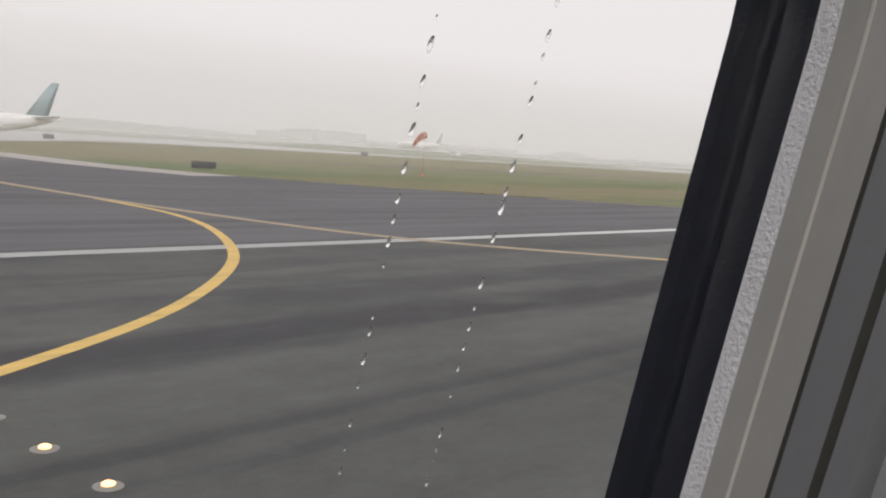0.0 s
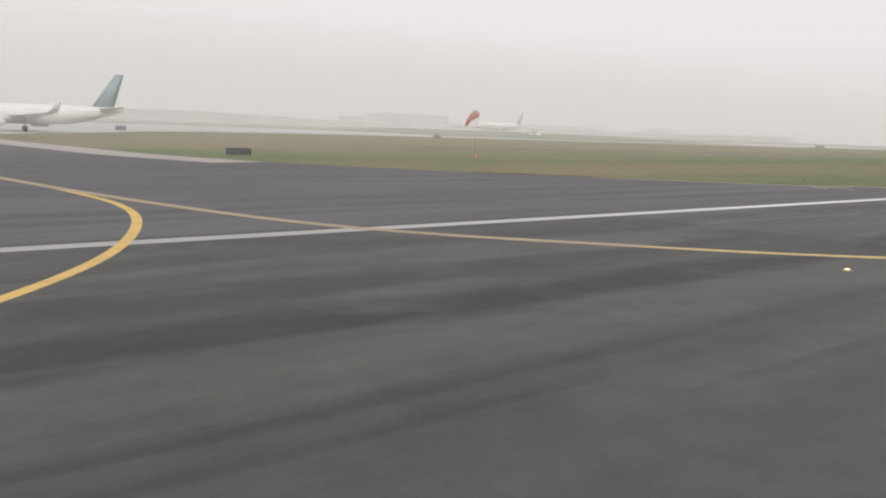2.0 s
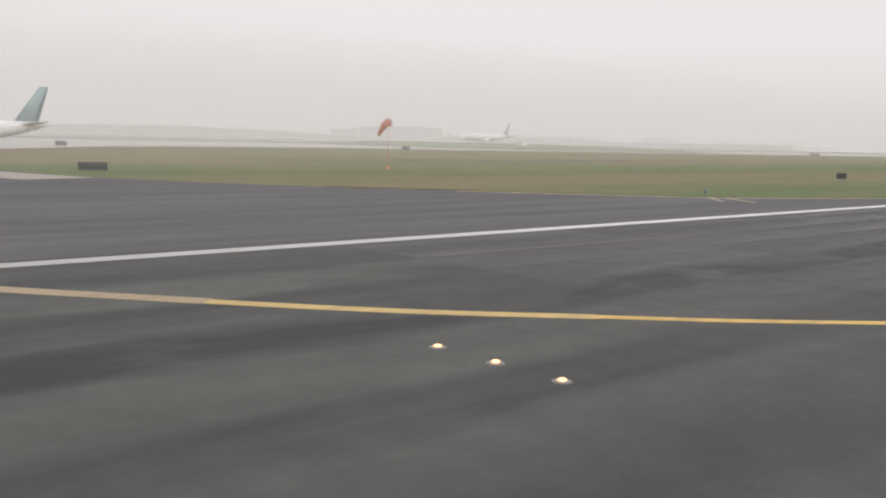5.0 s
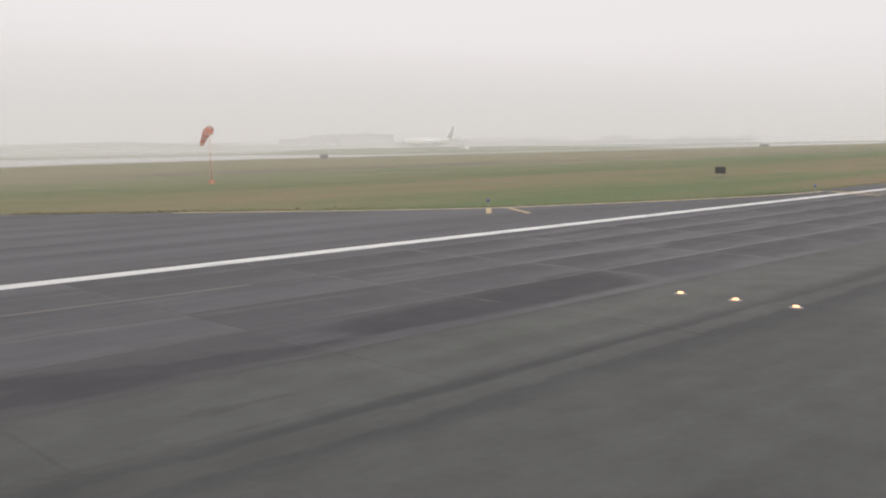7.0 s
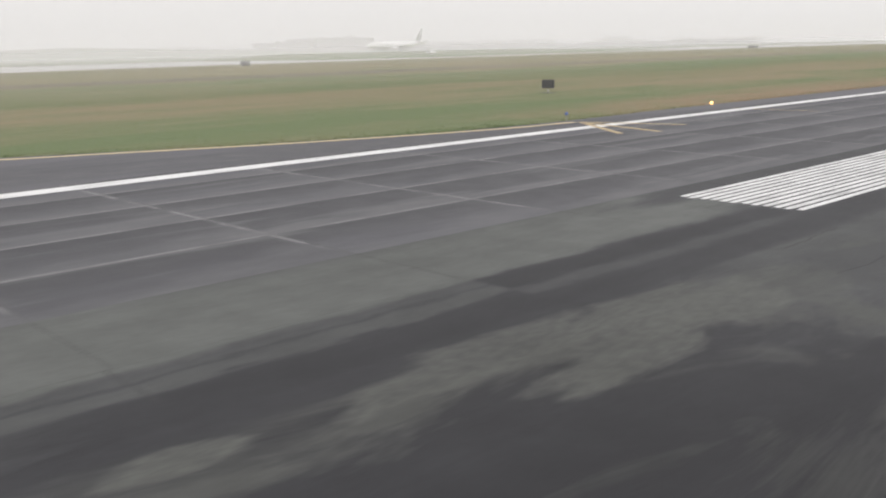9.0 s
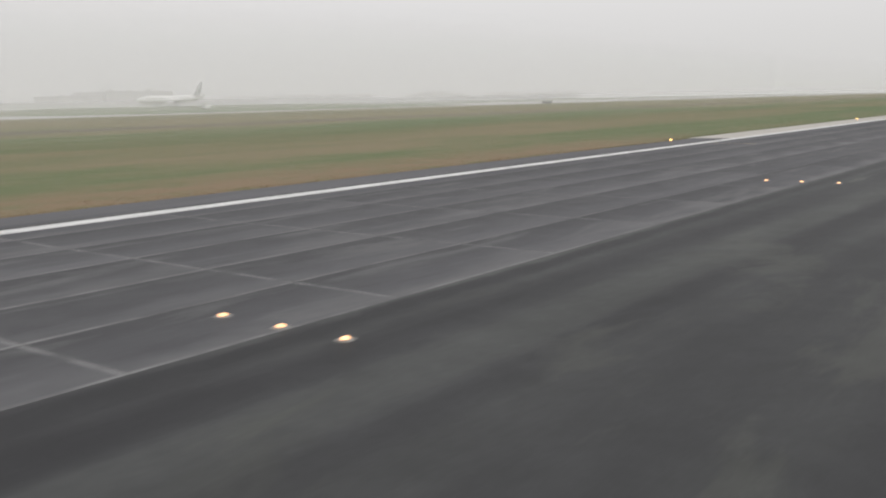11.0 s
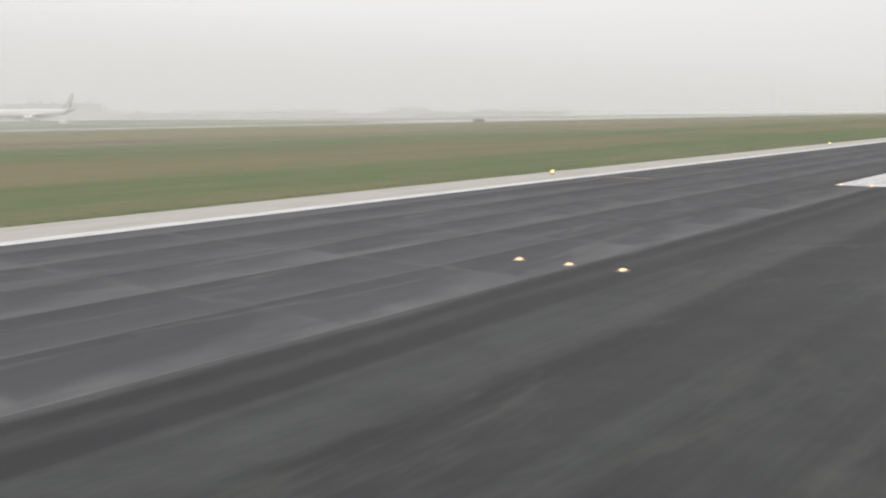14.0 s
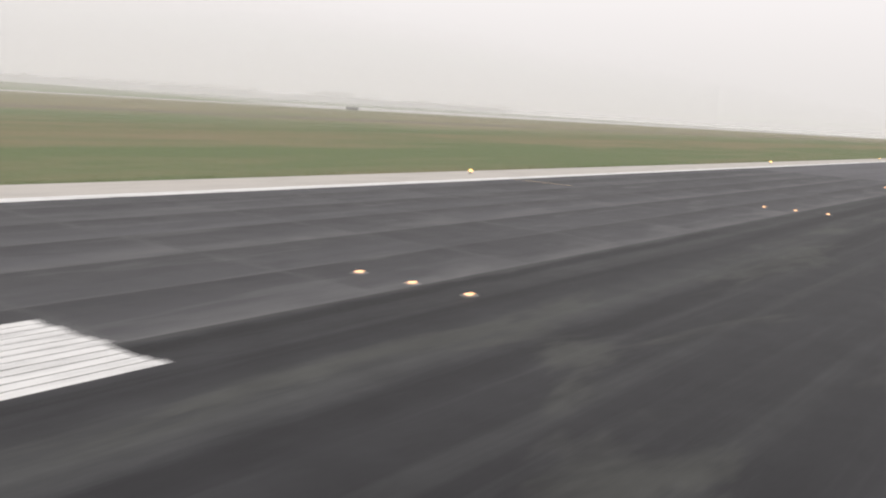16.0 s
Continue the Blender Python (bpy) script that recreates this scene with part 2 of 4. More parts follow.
def laned_asphalt(name):
    """The runway's inner paving: lanes of differing age side by side, with ragged worn borders, rubber streaks and pale scuffs."""
    k = Nodes(name)
    grain = k.noise(k.mapped(38, 38, 38), 3, 0.6)
    pebbled = k.noise(k.mapped(4.5, 6.5, 5, 17), 6, 0.7)
    mottled = k.noise(k.mapped(0.9, 0.9, 0.9), 5, 0.6)
    long = k.noise(k.mapped(0.03, 0.5, 1, 11), 4, 0.5)
    drift = k.noise(k.mapped(0.16, 0.6, 1, 91), 6, 0.66)
    scuff = k.noise(k.mapped(0.11, 0.36, 1, 83), 8, 0.66, distort=0.8)
    here = k.n.new("ShaderNodeSeparateXYZ")
    k.link(k.place, here.inputs[0])
    torn_rim = k.noise(k.mapped(0.9, 3.2, 1, 147), 6, 0.7)
    y = k.math("ADD", here.outputs["Y"], k.math("ADD", k.span(drift, 0.25, 0.75, -0.24, 0.24), k.span(torn_rim, 0.3, 0.7, -0.12, 0.12)))
    cloudy = k.noise(k.mapped(0.13, 0.32, 1, 263), 5, 0.6, distort=0.5)
    x = k.math("ADD", here.outputs["X"], k.span(drift, 0.25, 0.75, -4.0, 4.0))

    def lanes(stops):
        ramp = k.n.new("ShaderNodeValToRGB")
        while len(ramp.color_ramp.elements) < len(stops):
            ramp.color_ramp.elements.new(0.5)
        for e, (at, tone) in zip(ramp.color_ramp.elements, stops):
            e.position = at / 30.0
            e.color = (tone, tone, tone, 1)
        k.link(k.math("DIVIDE", y, 30.0), ramp.inputs[0])
        return ramp.outputs[0]

    west = lanes(((0.0, 0.54), (10.1, 0.55), (10.6, 0.38), (10.96, 0.35), (11.02, 0.53), (11.6, 0.53), (11.67, 0.36), (11.95, 0.42), (12.35, 0.59),
                  (15.0, 0.58), (15.5, 0.40), (17.3, 0.40), (18.1, 0.55), (20.6, 0.48), (21.2, 0.55), (30.0, 0.52)))
    smooth_west = lanes(((0.0, 0.49), (10.5, 0.49), (11.0, 0.45), (11.9, 0.44), (12.4, 0.52), (15.0, 0.53), (15.6, 0.49), (17.4, 0.49), (18.1, 0.54), (20.6, 0.50), (21.2, 0.55), (30.0, 0.53)))
    west = k.mix(k.math("MULTIPLY", k.span(x, -52.0, -30.0, 0.22, 1.0), k.span(long, 0.35, 0.6, 1.15, 0.7)), smooth_west, west)
    torn = lanes(((0.0, 0.235), (9.5, 0.235), (9.8, 0.225), (11.0, 0.25), (11.15, 0.48), (11.5, 0.44), (11.6, 0.32), (11.72, 0.42), (12.0, 0.36), (12.15, 0.58), (30.0, 0.56)))
    middle = lanes(((0.0, 0.40), (9.5, 0.43), (9.75, 0.25), (10.6, 0.25), (10.8, 0.40), (11.05, 0.36), (11.15, 0.22), (12.0, 0.22), (12.15, 0.58), (30.0, 0.56)))
    marked = lanes(((0.0, 0.42), (9.5, 0.42), (9.9, 0.25), (12.0, 0.25), (12.3, 0.33), (30.0, 0.33)))
    east = lanes(((0.0, 0.35), (7.1, 0.35), (7.5, 0.29), (7.95, 0.28), (8.35, 0.46), (9.3, 0.45), (9.9, 0.36), (10.3, 0.28), (10.9, 0.27), (11.2, 0.42),
                  (11.45, 0.37), (11.6, 0.27), (11.95, 0.26), (12.15, 0.52), (30.0, 0.50)))
    # paving colour darkened eastward to match the dimmer view near the end
    east_dim = k.span(x, 118.0, 150.0, 1.0, 0.78)
    near_half = k.span(here.outputs["Y"], 10.3, 10.5, 1.0, 0.0)
    tone = k.mix(k.span(x, -21.0, -17.0), west, torn)
    step_on = k.mix(near_half, k.span(here.outputs["X"], -9.7, -9.6), k.span(x, -10.0, -6.0))
    tone = k.mix(step_on, tone, middle)
    tone = k.mix(k.span(x, -2.0, 1.0), tone, marked)
    tone = k.math("MULTIPLY", k.mix(k.span(x, 22.0, 34.0), tone, east), east_dim)
    # lanes beyond the inner paving are blotched with damp in long ragged pieces
    blotch = k.noise(k.mapped(0.085, 0.34, 1, 131), 5, 0.55, distort=0.7)
    beyond = k.span(y, 14.8, 15.6)
    tone = k.mix(k.math("MULTIPLY", k.span(blotch, 0.43, 0.57), k.math("MULTIPLY", beyond, 0.62)), tone, k.mix(0.55, tone, (0.16, 0.16, 0.16)))
    pale = k.math("MULTIPLY", k.span(scuff, 0.53, 0.61), k.math("MULTIPLY", k.span(y, 9.4, 9.8, 1.0, 0.0), k.span(here.outputs["X"], -25.0, -16.0)))
    pale = k.math("MULTIPLY", pale, k.span(here.outputs["X"], -9.0, 30.0, 0.6, 0.5))
    tone = k.mix(k.math("MULTIPLY", k.span(long, 0.44, 0.62), 0.22), tone, k.mix(0.5, tone, (0.1, 0.1, 0.1)))
    streak = k.noise(k.mapped(0.022, 1.0, 1, 211), 4, 0.6)
    hard = k.span(here.outputs["X"], 20.0, 60.0, 0.18, 1.0)
    tone = k.mix(k.math("MULTIPLY", k.span(streak, 0.5, 0.66), k.math("MULTIPLY", hard, 0.42)), tone, (0.55, 0.55, 0.55))
    tone = k.mix(k.math("MULTIPLY", k.span(streak, 0.46, 0.34), k.math("MULTIPLY", hard, 0.36)), tone, (0.24, 0.24, 0.24))
    tint = k.mix(k.span(tone, 0.25, 0.55), (0.155, 0.157, 0.171), (0.154, 0.161, 0.152))
    deep = k.math("MULTIPLY", k.math("POWER", tone, 1.55), 1.68)
    color = k.mix(1.0, deep, tint, "MULTIPLY")
    color = k.mix(pale, color, (0.088, 0.091, 0.083))
    color = k.mix(k.math("MULTIPLY", spotted(k, SCUFFED, 0.35), k.span(pebbled, 0.3, 0.6, 0.88, 0.5)), color, (0.098, 0.101, 0.092))
    color = k.mix(k.math("MULTIPLY", damp_pieces(k, DAMP), 0.9), color, (0.040, 0.040, 0.045))
    rough_grain = k.math("MULTIPLY", k.span(grain, 0.3, 0.7, 0.86, 1.14), k.span(pebbled, 0.36, 0.66, 1.05, 0.93))
    rough_grain = k.math("MULTIPLY", rough_grain, k.math("MULTIPLY", k.span(mottled, 0.3, 0.72, 0.87, 1.13), k.span(cloudy, 0.3, 0.7, 0.86, 1.14)))
    shade = k.n.new("ShaderNodeCombineXYZ")
    for slot in shade.inputs:
        k.link(rough_grain, slot)
    color = k.mix(1.0, color, shade.outputs[0], "MULTIPLY")
    k.bump(k.math("ADD", k.math("MULTIPLY", grain, 0.6), k.math("MULTIPLY", mottled, 0.5)), 0.28, 0.012)
    mat = k.done(color, k.span(tone, 0.25, 0.55, 0.56, 0.64), spec=0.14)
    k.link(k.span(x, 118.0, 150.0, 0.14, 0.09), k.bsdf.inputs["Specular IOR Level"])
    return mat


def plain(name, color, rough=0.5, metallic=0.0, vary=0.18, scale=6.0, spec=0.5, bump=0.0):
    """A painted, moulded or metal surface with slight soiling."""
    k = Nodes(name)
    a = k.noise(k.mapped(scale, scale, scale), 5, 0.6)
    b = k.noise(k.mapped(scale * 7, scale * 7, scale * 7, 5), 3, 0.6)
    c = k.mix(k.span(a, 0.35, 0.75), color, tuple(v * (1 - vary) for v in color))
    c = k.mix(k.math("MULTIPLY", k.span(b, 0.5, 0.8), vary), c, tuple(v * 0.6 for v in color))
    if bump:
        k.bump(b, 0.6, bump)
    return k.done(c, k.span(a, 0.2, 0.8, rough * 0.85, min(1.0, rough * 1.15)), metallic, spec)


def paint(name, color, worn, ground=(0.07, 0.07, 0.07), faded=None):
    """Road paint, worn through in grains and along the wheel tracks."""
    k = Nodes(name)
    grain = k.noise(k.mapped(9, 14, 12), 6, 0.75)
    wear = k.noise(k.mapped(0.5, 2.2, 1, 19), 5, 0.6)
    gone = k.math("MULTIPLY", k.span(k.math("ADD", grain, wear), 1.0, 1.35), worn)
    c = k.mix(k.span(wear, 0.3, 0.8), color, tuple(v * 0.78 for v in color))
    # blends the paint to grey westward, haze and blur put into the colour
    if faded:
        here = k.n.new("ShaderNodeSeparateXYZ")
        k.link(k.place, here.inputs[0])
        c = k.mix(k.span(k.math("ADD", here.outputs["X"], k.span(wear, 0.2, 0.8, -8.0, 8.0)), -72.0, -34.0, 1.0, 0.0), c, faded)
    c = k.mix(gone, c, ground)
    k.bump(grain, 0.3, 0.006)
    return k.done(c, 0.55, spec=0.45)


def glowing(name, color, strength):
    k = Nodes(name)
    k.bsdf.inputs["Emission Color"].default_value = (*color, 1)
    k.bsdf.inputs["Emission Strength"].default_value = strength
    return k.done(color, 0.25)


def glass(name, ior, tint=(1, 1, 1), rough=0.0):
    k = Nodes(name)
    k.bsdf.inputs["Transmission Weight"].default_value = 1.0
    k.bsdf.inputs["IOR"].default_value = ior
    return k.done(tint, rough)


def turf(name):
    """Mown airfield grass, green and straw-brown in wide bands, with a sheen that pales it as haze would."""
    k = Nodes(name)
    blade = k.noise(k.mapped(5, 5, 5), 4, 0.7)
    clump = k.noise(k.mapped(0.35, 0.35, 1, 3), 5, 0.6)
    band = k.noise(k.mapped(0.010, 0.034, 1, 21), 6, 0.6, distort=0.5)
    wisp = k.noise(k.mapped(0.03, 0.16, 1, 61), 5, 0.6)
    here = k.n.new("ShaderNodeSeparateXYZ")
    k.link(k.place, here.inputs[0])
    green = k.mix(k.span(blade, 0.3, 0.7), (0.076, 0.116, 0.033), (0.124, 0.160, 0.053))
    tuft = k.noise(k.mapped(0.11, 0.7, 1, 401), 6, 0.65)
    straw = k.mix(k.span(blade, 0.3, 0.7), (0.185, 0.140, 0.078), (0.27, 0.205, 0.115))
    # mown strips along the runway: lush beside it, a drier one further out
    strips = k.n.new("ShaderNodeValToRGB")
    # past y 132 the straw tone is raised to stand in for haze
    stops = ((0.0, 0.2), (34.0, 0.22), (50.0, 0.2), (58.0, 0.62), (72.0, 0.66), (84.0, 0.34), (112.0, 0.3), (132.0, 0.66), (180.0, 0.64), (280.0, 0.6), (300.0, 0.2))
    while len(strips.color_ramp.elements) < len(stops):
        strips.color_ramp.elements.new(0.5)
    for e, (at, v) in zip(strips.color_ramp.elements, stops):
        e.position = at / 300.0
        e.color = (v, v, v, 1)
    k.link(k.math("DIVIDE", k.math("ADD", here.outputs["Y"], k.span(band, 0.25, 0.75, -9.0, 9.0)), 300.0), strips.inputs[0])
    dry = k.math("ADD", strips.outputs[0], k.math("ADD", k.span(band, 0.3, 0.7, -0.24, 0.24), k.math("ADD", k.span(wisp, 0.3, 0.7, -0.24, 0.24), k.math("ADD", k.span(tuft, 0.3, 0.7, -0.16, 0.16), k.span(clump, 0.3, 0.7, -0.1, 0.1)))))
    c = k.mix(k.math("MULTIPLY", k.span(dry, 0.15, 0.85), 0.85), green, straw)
    across = k.math("MULTIPLY", k.math("MULTIPLY", k.span(here.outputs["Y"], 36.5, 43.0, 1.0, 0.0), k.span(here.outputs["Y"], 0.0, 20.0)), k.span(here.outputs["X"], 14.0, 34.0))
    along = k.span(here.outputs["X"], 88.0, 112.0, 1.0, 0.0)
    burnt = k.math("MULTIPLY", k.math("MULTIPLY", across, along), k.span(clump, 0.3, 0.55, 0.35, 1.0))
    c = k.mix(k.math("MULTIPLY", burnt, 0.85), c, (0.235, 0.15, 0.085))
    # an old service track of bare brown earth
    off = k.math("ABSOLUTE", k.math("SUBTRACT", k.math("ADD", here.outputs["Y"], k.span(clump, 0.3, 0.7, -3.0, 3.0)), 138.0), 0.0)
    track = k.math("MULTIPLY", k.span(off, 4.0, 9.0, 1.0, 0.0), k.span(here.outputs["X"], -10.0, 20.0))
    c = k.mix(k.math("MULTIPLY", track, 0.75), c, (0.115, 0.092, 0.072))
    k.bsdf.inputs["Sheen Weight"].default_value = 0.12
    k.bsdf.inputs["Sheen Roughness"].default_value = 0.35
    k.bsdf.inputs["Sheen Tint"].default_value = (0.95, 0.97, 0.92, 1)
    k.bump(k.math("ADD", blade, clump), 0.7, 0.06)
    return k.done(c, 0.85, spec=0.25)


def cloth(name, color):
    """Thin sun-faded cloth that lets light through."""
    k = Nodes(name)
    weave = k.noise(k.mapped(3, 3, 3), 5, 0.6)
    c = k.mix(k.span(weave, 0.35, 0.75), color, tuple(v * 0.85 for v in color))
    lit = k.n.new("ShaderNodeBsdfTranslucent")
    k.link(c, lit.inputs["Color"])
    both = k.n.new("ShaderNodeMixShader")
    both.inputs[0].default_value = 0.5
    k.done(c, 0.85, spec=0.2)
    k.link(k.bsdf.outputs[0], both.inputs[1])
    k.link(lit.outputs[0], both.inputs[2])
    k.link(both.outputs[0], k.out.inputs["Surface"])
    return k.mat


def concrete(name, color):
    k = Nodes(name)
    grain = k.noise(k.mapped(25, 25, 25), 4, 0.6)
    stain = k.noise(k.mapped(0.25, 0.9, 1, 9), 5, 0.6)
    c = k.mix(k.span(grain, 0.3, 0.7), tuple(v * 0.88 for v in color), color)
    c = k.mix(k.span(stain, 0.45, 0.75, 0, 0.5), c, tuple(v * 0.62 for v in color))
    k.bump(grain, 0.35, 0.008)
    return k.done(c, 0.7, spec=0.4)


def sealed(name):
    """Pale joint filler, in stretches blackened with tar."""
    k = Nodes(name)
    run = k.noise(k.mapped(0.25, 0.5, 1, 13), 5, 0.65)
    grain = k.noise(k.mapped(30, 30, 30), 3, 0.6)
    c = k.mix(k.span(grain, 0.3, 0.7), (0.13, 0.13, 0.13), (0.22, 0.22, 0.217))
    c = k.mix(k.span(run, 0.42, 0.6, 0.0, 0.85), c, (0.055, 0.055, 0.057))
    here = k.n.new("ShaderNodeSeparateXYZ")
    k.link(k.place, here.inputs[0])
    return k.done(k.mix(k.math("MAXIMUM", k.span(here.outputs["X"], -33.0, -23.0, 0.95, 0.0), k.span(here.outputs["X"], 30.0, 60.0, 0.0, 0.7)), c, (0.075, 0.075, 0.078)), 0.7, spec=0.2)


def glowing_mist(name, low, top, most, color):
    """A glowing see-through sheet standing in for mist: densest near the ground, thinning upwards."""
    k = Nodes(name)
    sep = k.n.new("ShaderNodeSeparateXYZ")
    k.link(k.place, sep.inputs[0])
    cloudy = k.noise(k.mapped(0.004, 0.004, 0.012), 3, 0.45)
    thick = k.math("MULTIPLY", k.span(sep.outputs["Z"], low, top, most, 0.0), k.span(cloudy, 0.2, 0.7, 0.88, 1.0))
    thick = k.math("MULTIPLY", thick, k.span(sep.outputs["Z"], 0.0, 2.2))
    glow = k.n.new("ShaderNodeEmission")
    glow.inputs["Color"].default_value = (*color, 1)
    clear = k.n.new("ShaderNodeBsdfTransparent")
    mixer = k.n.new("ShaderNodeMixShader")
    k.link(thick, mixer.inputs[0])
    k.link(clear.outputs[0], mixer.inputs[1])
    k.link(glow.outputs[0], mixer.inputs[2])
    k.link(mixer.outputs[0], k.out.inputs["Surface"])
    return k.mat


def mist_veil(name, density, foot_top, top, pale):
    """A see-through sheet standing in for thin mist: lit by the sky, denser above the ground than at its feet, thinning
    out upwards.
    """
    k = Nodes(name)
    sep = k.n.new("ShaderNodeSeparateXYZ")
    k.link(k.place, sep.inputs[0])
    drift = k.noise(k.mapped(0.006, 0.006, 0.012), 3, 0.45)
    foot = k.span(sep.outputs["Z"], 0.0, foot_top)
    head = k.math("POWER", k.span(sep.outputs["Z"], 4.0, top, 1.0, 0.0), 1.5)
    thick = k.math("MULTIPLY", k.math("MULTIPLY", foot, head), k.span(drift, 0.25, 0.75, density * 0.94, density * 1.04))
    both = k.n.new("ShaderNodeBsdfDiffuse")
    both.inputs["Color"].default_value = (pale, pale * 0.99, pale * 0.975, 1)
    clear = k.n.new("ShaderNodeBsdfTransparent")
    mixer = k.n.new("ShaderNodeMixShader")
    k.link(thick, mixer.inputs[0])
    k.link(clear.outputs[0], mixer.inputs[1])
    k.link(both.outputs[0], mixer.inputs[2])
    k.link(mixer.outputs[0], k.out.inputs["Surface"])
    return k.mat


M_ASPHALT = asphalt("asphalt_old", 1.0, 0.75, 1.0)
SLAB, LANE, Y_SLAB = 6.17, 2.93, 15.2
M_LANES = laned_asphalt("asphalt_lanes")
M_SLAB = asphalt("asphalt_slab", 1.0, 0.4, 0.6, seam=True, worn_edge=True)
M_SLAB_FAR = asphalt("asphalt_slab_far", 1.0, 0.4, 0.6)
M_JOINT = sealed("joint_sealant")
M_CRACK = plain("dark_crack", (0.078, 0.078, 0.078), 0.8, vary=0.3, scale=3.0, spec=0.1)
M_CONCRETE = concrete("shoulder_concrete", (0.55, 0.52, 0.48))
M_FAR_CONCRETE = concrete("far_concrete", (0.50, 0.495, 0.475))
M_OLD_CONCRETE = concrete("old_concrete", (0.42, 0.385, 0.36))
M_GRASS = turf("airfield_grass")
M_EDGE_YELLOW = paint("edge_yellow_paint", (0.72, 0.57, 0.34), 0.3)
M_WHITE = paint("white_paint", (0.80, 0.80, 0.79), 0.5)
# the grey of the west end stands in for haze and blur
M_WHITE_EDGE = paint("white_edge_paint", (0.80, 0.80, 0.79), 0.5, faded=(0.38, 0.38, 0.38))
# tan instead of yellow: haze over the far stretch put into the paint
M_YELLOW_HAZED = paint("yellow_paint_hazed", (0.40, 0.31, 0.19), 0.5)
M_CRACK_DEEP = plain("deep_crack", (0.032, 0.032, 0.033), 0.8, vary=0.3, scale=3.0, spec=0.1)
M_OLD_LINE = paint("old_tan_paint", (0.118, 0.107, 0.096), 0.95)
M_YELLOW_DULL = paint("yellow_paint_dull", (0.64, 0.46, 0.17), 0.4)
# far wall, pane, roof and leaf colours are lightened to carry haze
M_FAR_WALL = plain("far_building_wall", (0.60, 0.585, 0.57), 0.8, scale=0.2)
M_FAR_PANE = plain("far_window_pane", (0.42, 0.42, 0.42), 0.3, scale=0.2)
M_FAR_ROOF = plain("far_building_roof", (0.54, 0.53, 0.52), 0.8, scale=0.2)
M_FAR_LEAF = plain("far_leaf", (0.20, 0.21, 0.17), 0.9, vary=0.4, scale=0.4)
M_YELLOW = paint("yellow_paint", (0.73, 0.49, 0.13), 0.35)
M_PALE_YELLOW = paint("faded_yellow_paint", (0.55, 0.42, 0.22), 0.6)
M_HOUSING = plain("lamp_housing", (0.32, 0.31, 0.29), 0.45, 0.8)
M_LAMP = glowing("warm_lamp", (1.0, 0.56, 0.28), 1.9)
M_EDGE_LAMP = glowing("edge_lamp", (1.0, 0.60, 0.20), 2.6)
M_BLUE_GLASS = plain("blue_lens", (0.16, 0.21, 0.46), 0.2)
M_RED = cloth("windsock_orange", (0.86, 0.30, 0.20))
M_SOCK_PALE = cloth("windsock_pink", (0.86, 0.58, 0.52))
M_POLE = plain("orange_pole_paint", (0.66, 0.36, 0.26), 0.5)
M_SIGN = plain("sign_dark", (0.10, 0.10, 0.105), 0.5)
M_STEEL = plain("steel", (0.42, 0.42, 0.43), 0.4, 0.9)
M_PLANE = plain("aircraft_white", (0.88, 0.88, 0.87), 0.3, vary=0.06, scale=0.4)
# teal lightened so that the colour carries some haze
M_TAIL = plain("tail_teal", (0.35, 0.46, 0.48), 0.35, vary=0.12, scale=0.4)
M_TAIL_GREY = plain("tail_grey", (0.60, 0.61, 0.61), 0.35, vary=0.1, scale=0.4)
M_TYRE = plain("rubber", (0.03, 0.03, 0.03), 0.85)
M_PANE_DARK = plain("cabin_glass_dark", (0.10, 0.11, 0.12), 0.15)
# these sheets emit their own glow to stand in for haze
M_MIST = glowing_mist("mist", 6.0, 170.0, 1.0, (0.67, 0.66, 0.645))
M_MIST_GLOW_NEAR = glowing_mist("mist_glow_near", 5.0, 40.0, 0.39, (0.64, 0.63, 0.612))
M_MIST_GLOW_FAR = glowing_mist("mist_bank", 10.0, 66.0, 0.63, (0.66, 0.65, 0.635))
M_VEILS = [mist_veil("mist_veil", d, foot, top, pale) for d, foot, top, pale in ((0.27, 3.7, 15.0, 0.96),)]
M_SEAL = plain("window_seal_black", (0.012, 0.014, 0.024), 0.34, vary=0.35, scale=60, bump=0.0004)
M_FOAM = plain("foam_reveal", (0.58, 0.58, 0.61), 0.6, vary=0.10, scale=70, bump=0.0035)
# the lip's pale colour stands in for a highlight along its edge
M_LIP_HIGHLIGHT = plain("lip_highlight", (0.54, 0.51, 0.48), 0.35, vary=0.08, scale=40)
# trim and panel greys are darkened to carry the unlit cabin's shade
M_TRIM = plain("cabin_trim", (0.27, 0.265, 0.255), 0.5, vary=0.1, scale=25)
M_TRIM_DARK = plain("trim_groove", (0.045, 0.042, 0.034), 0.7, vary=0.2, scale=25)
M_PANEL = plain("cabin_panel", (0.135, 0.138, 0.15), 0.55, vary=0.06, scale=25)
M_GLASS = glass("window_glass", 1.02)
M_WATER = glass("water", 1.33)


# ---- mesh helpers ----
def part(name, bm, material, parent=None, label="", at=None):
    """One mesh object from a bmesh, under a thing or a part."""
    me = bpy.data.meshes.new(name)
    bm.to_mesh(me)
    bm.free()
    me.materials.append(material)
    ob = new(name, me)
    if at is not None:
        ob.matrix_basis = at
    if parent is not None:
        ob.parent = parent
    if label:
        tagged(ob, label)
    return ob


def shaded(ob):
    ob.data.shade_smooth()
    return ob


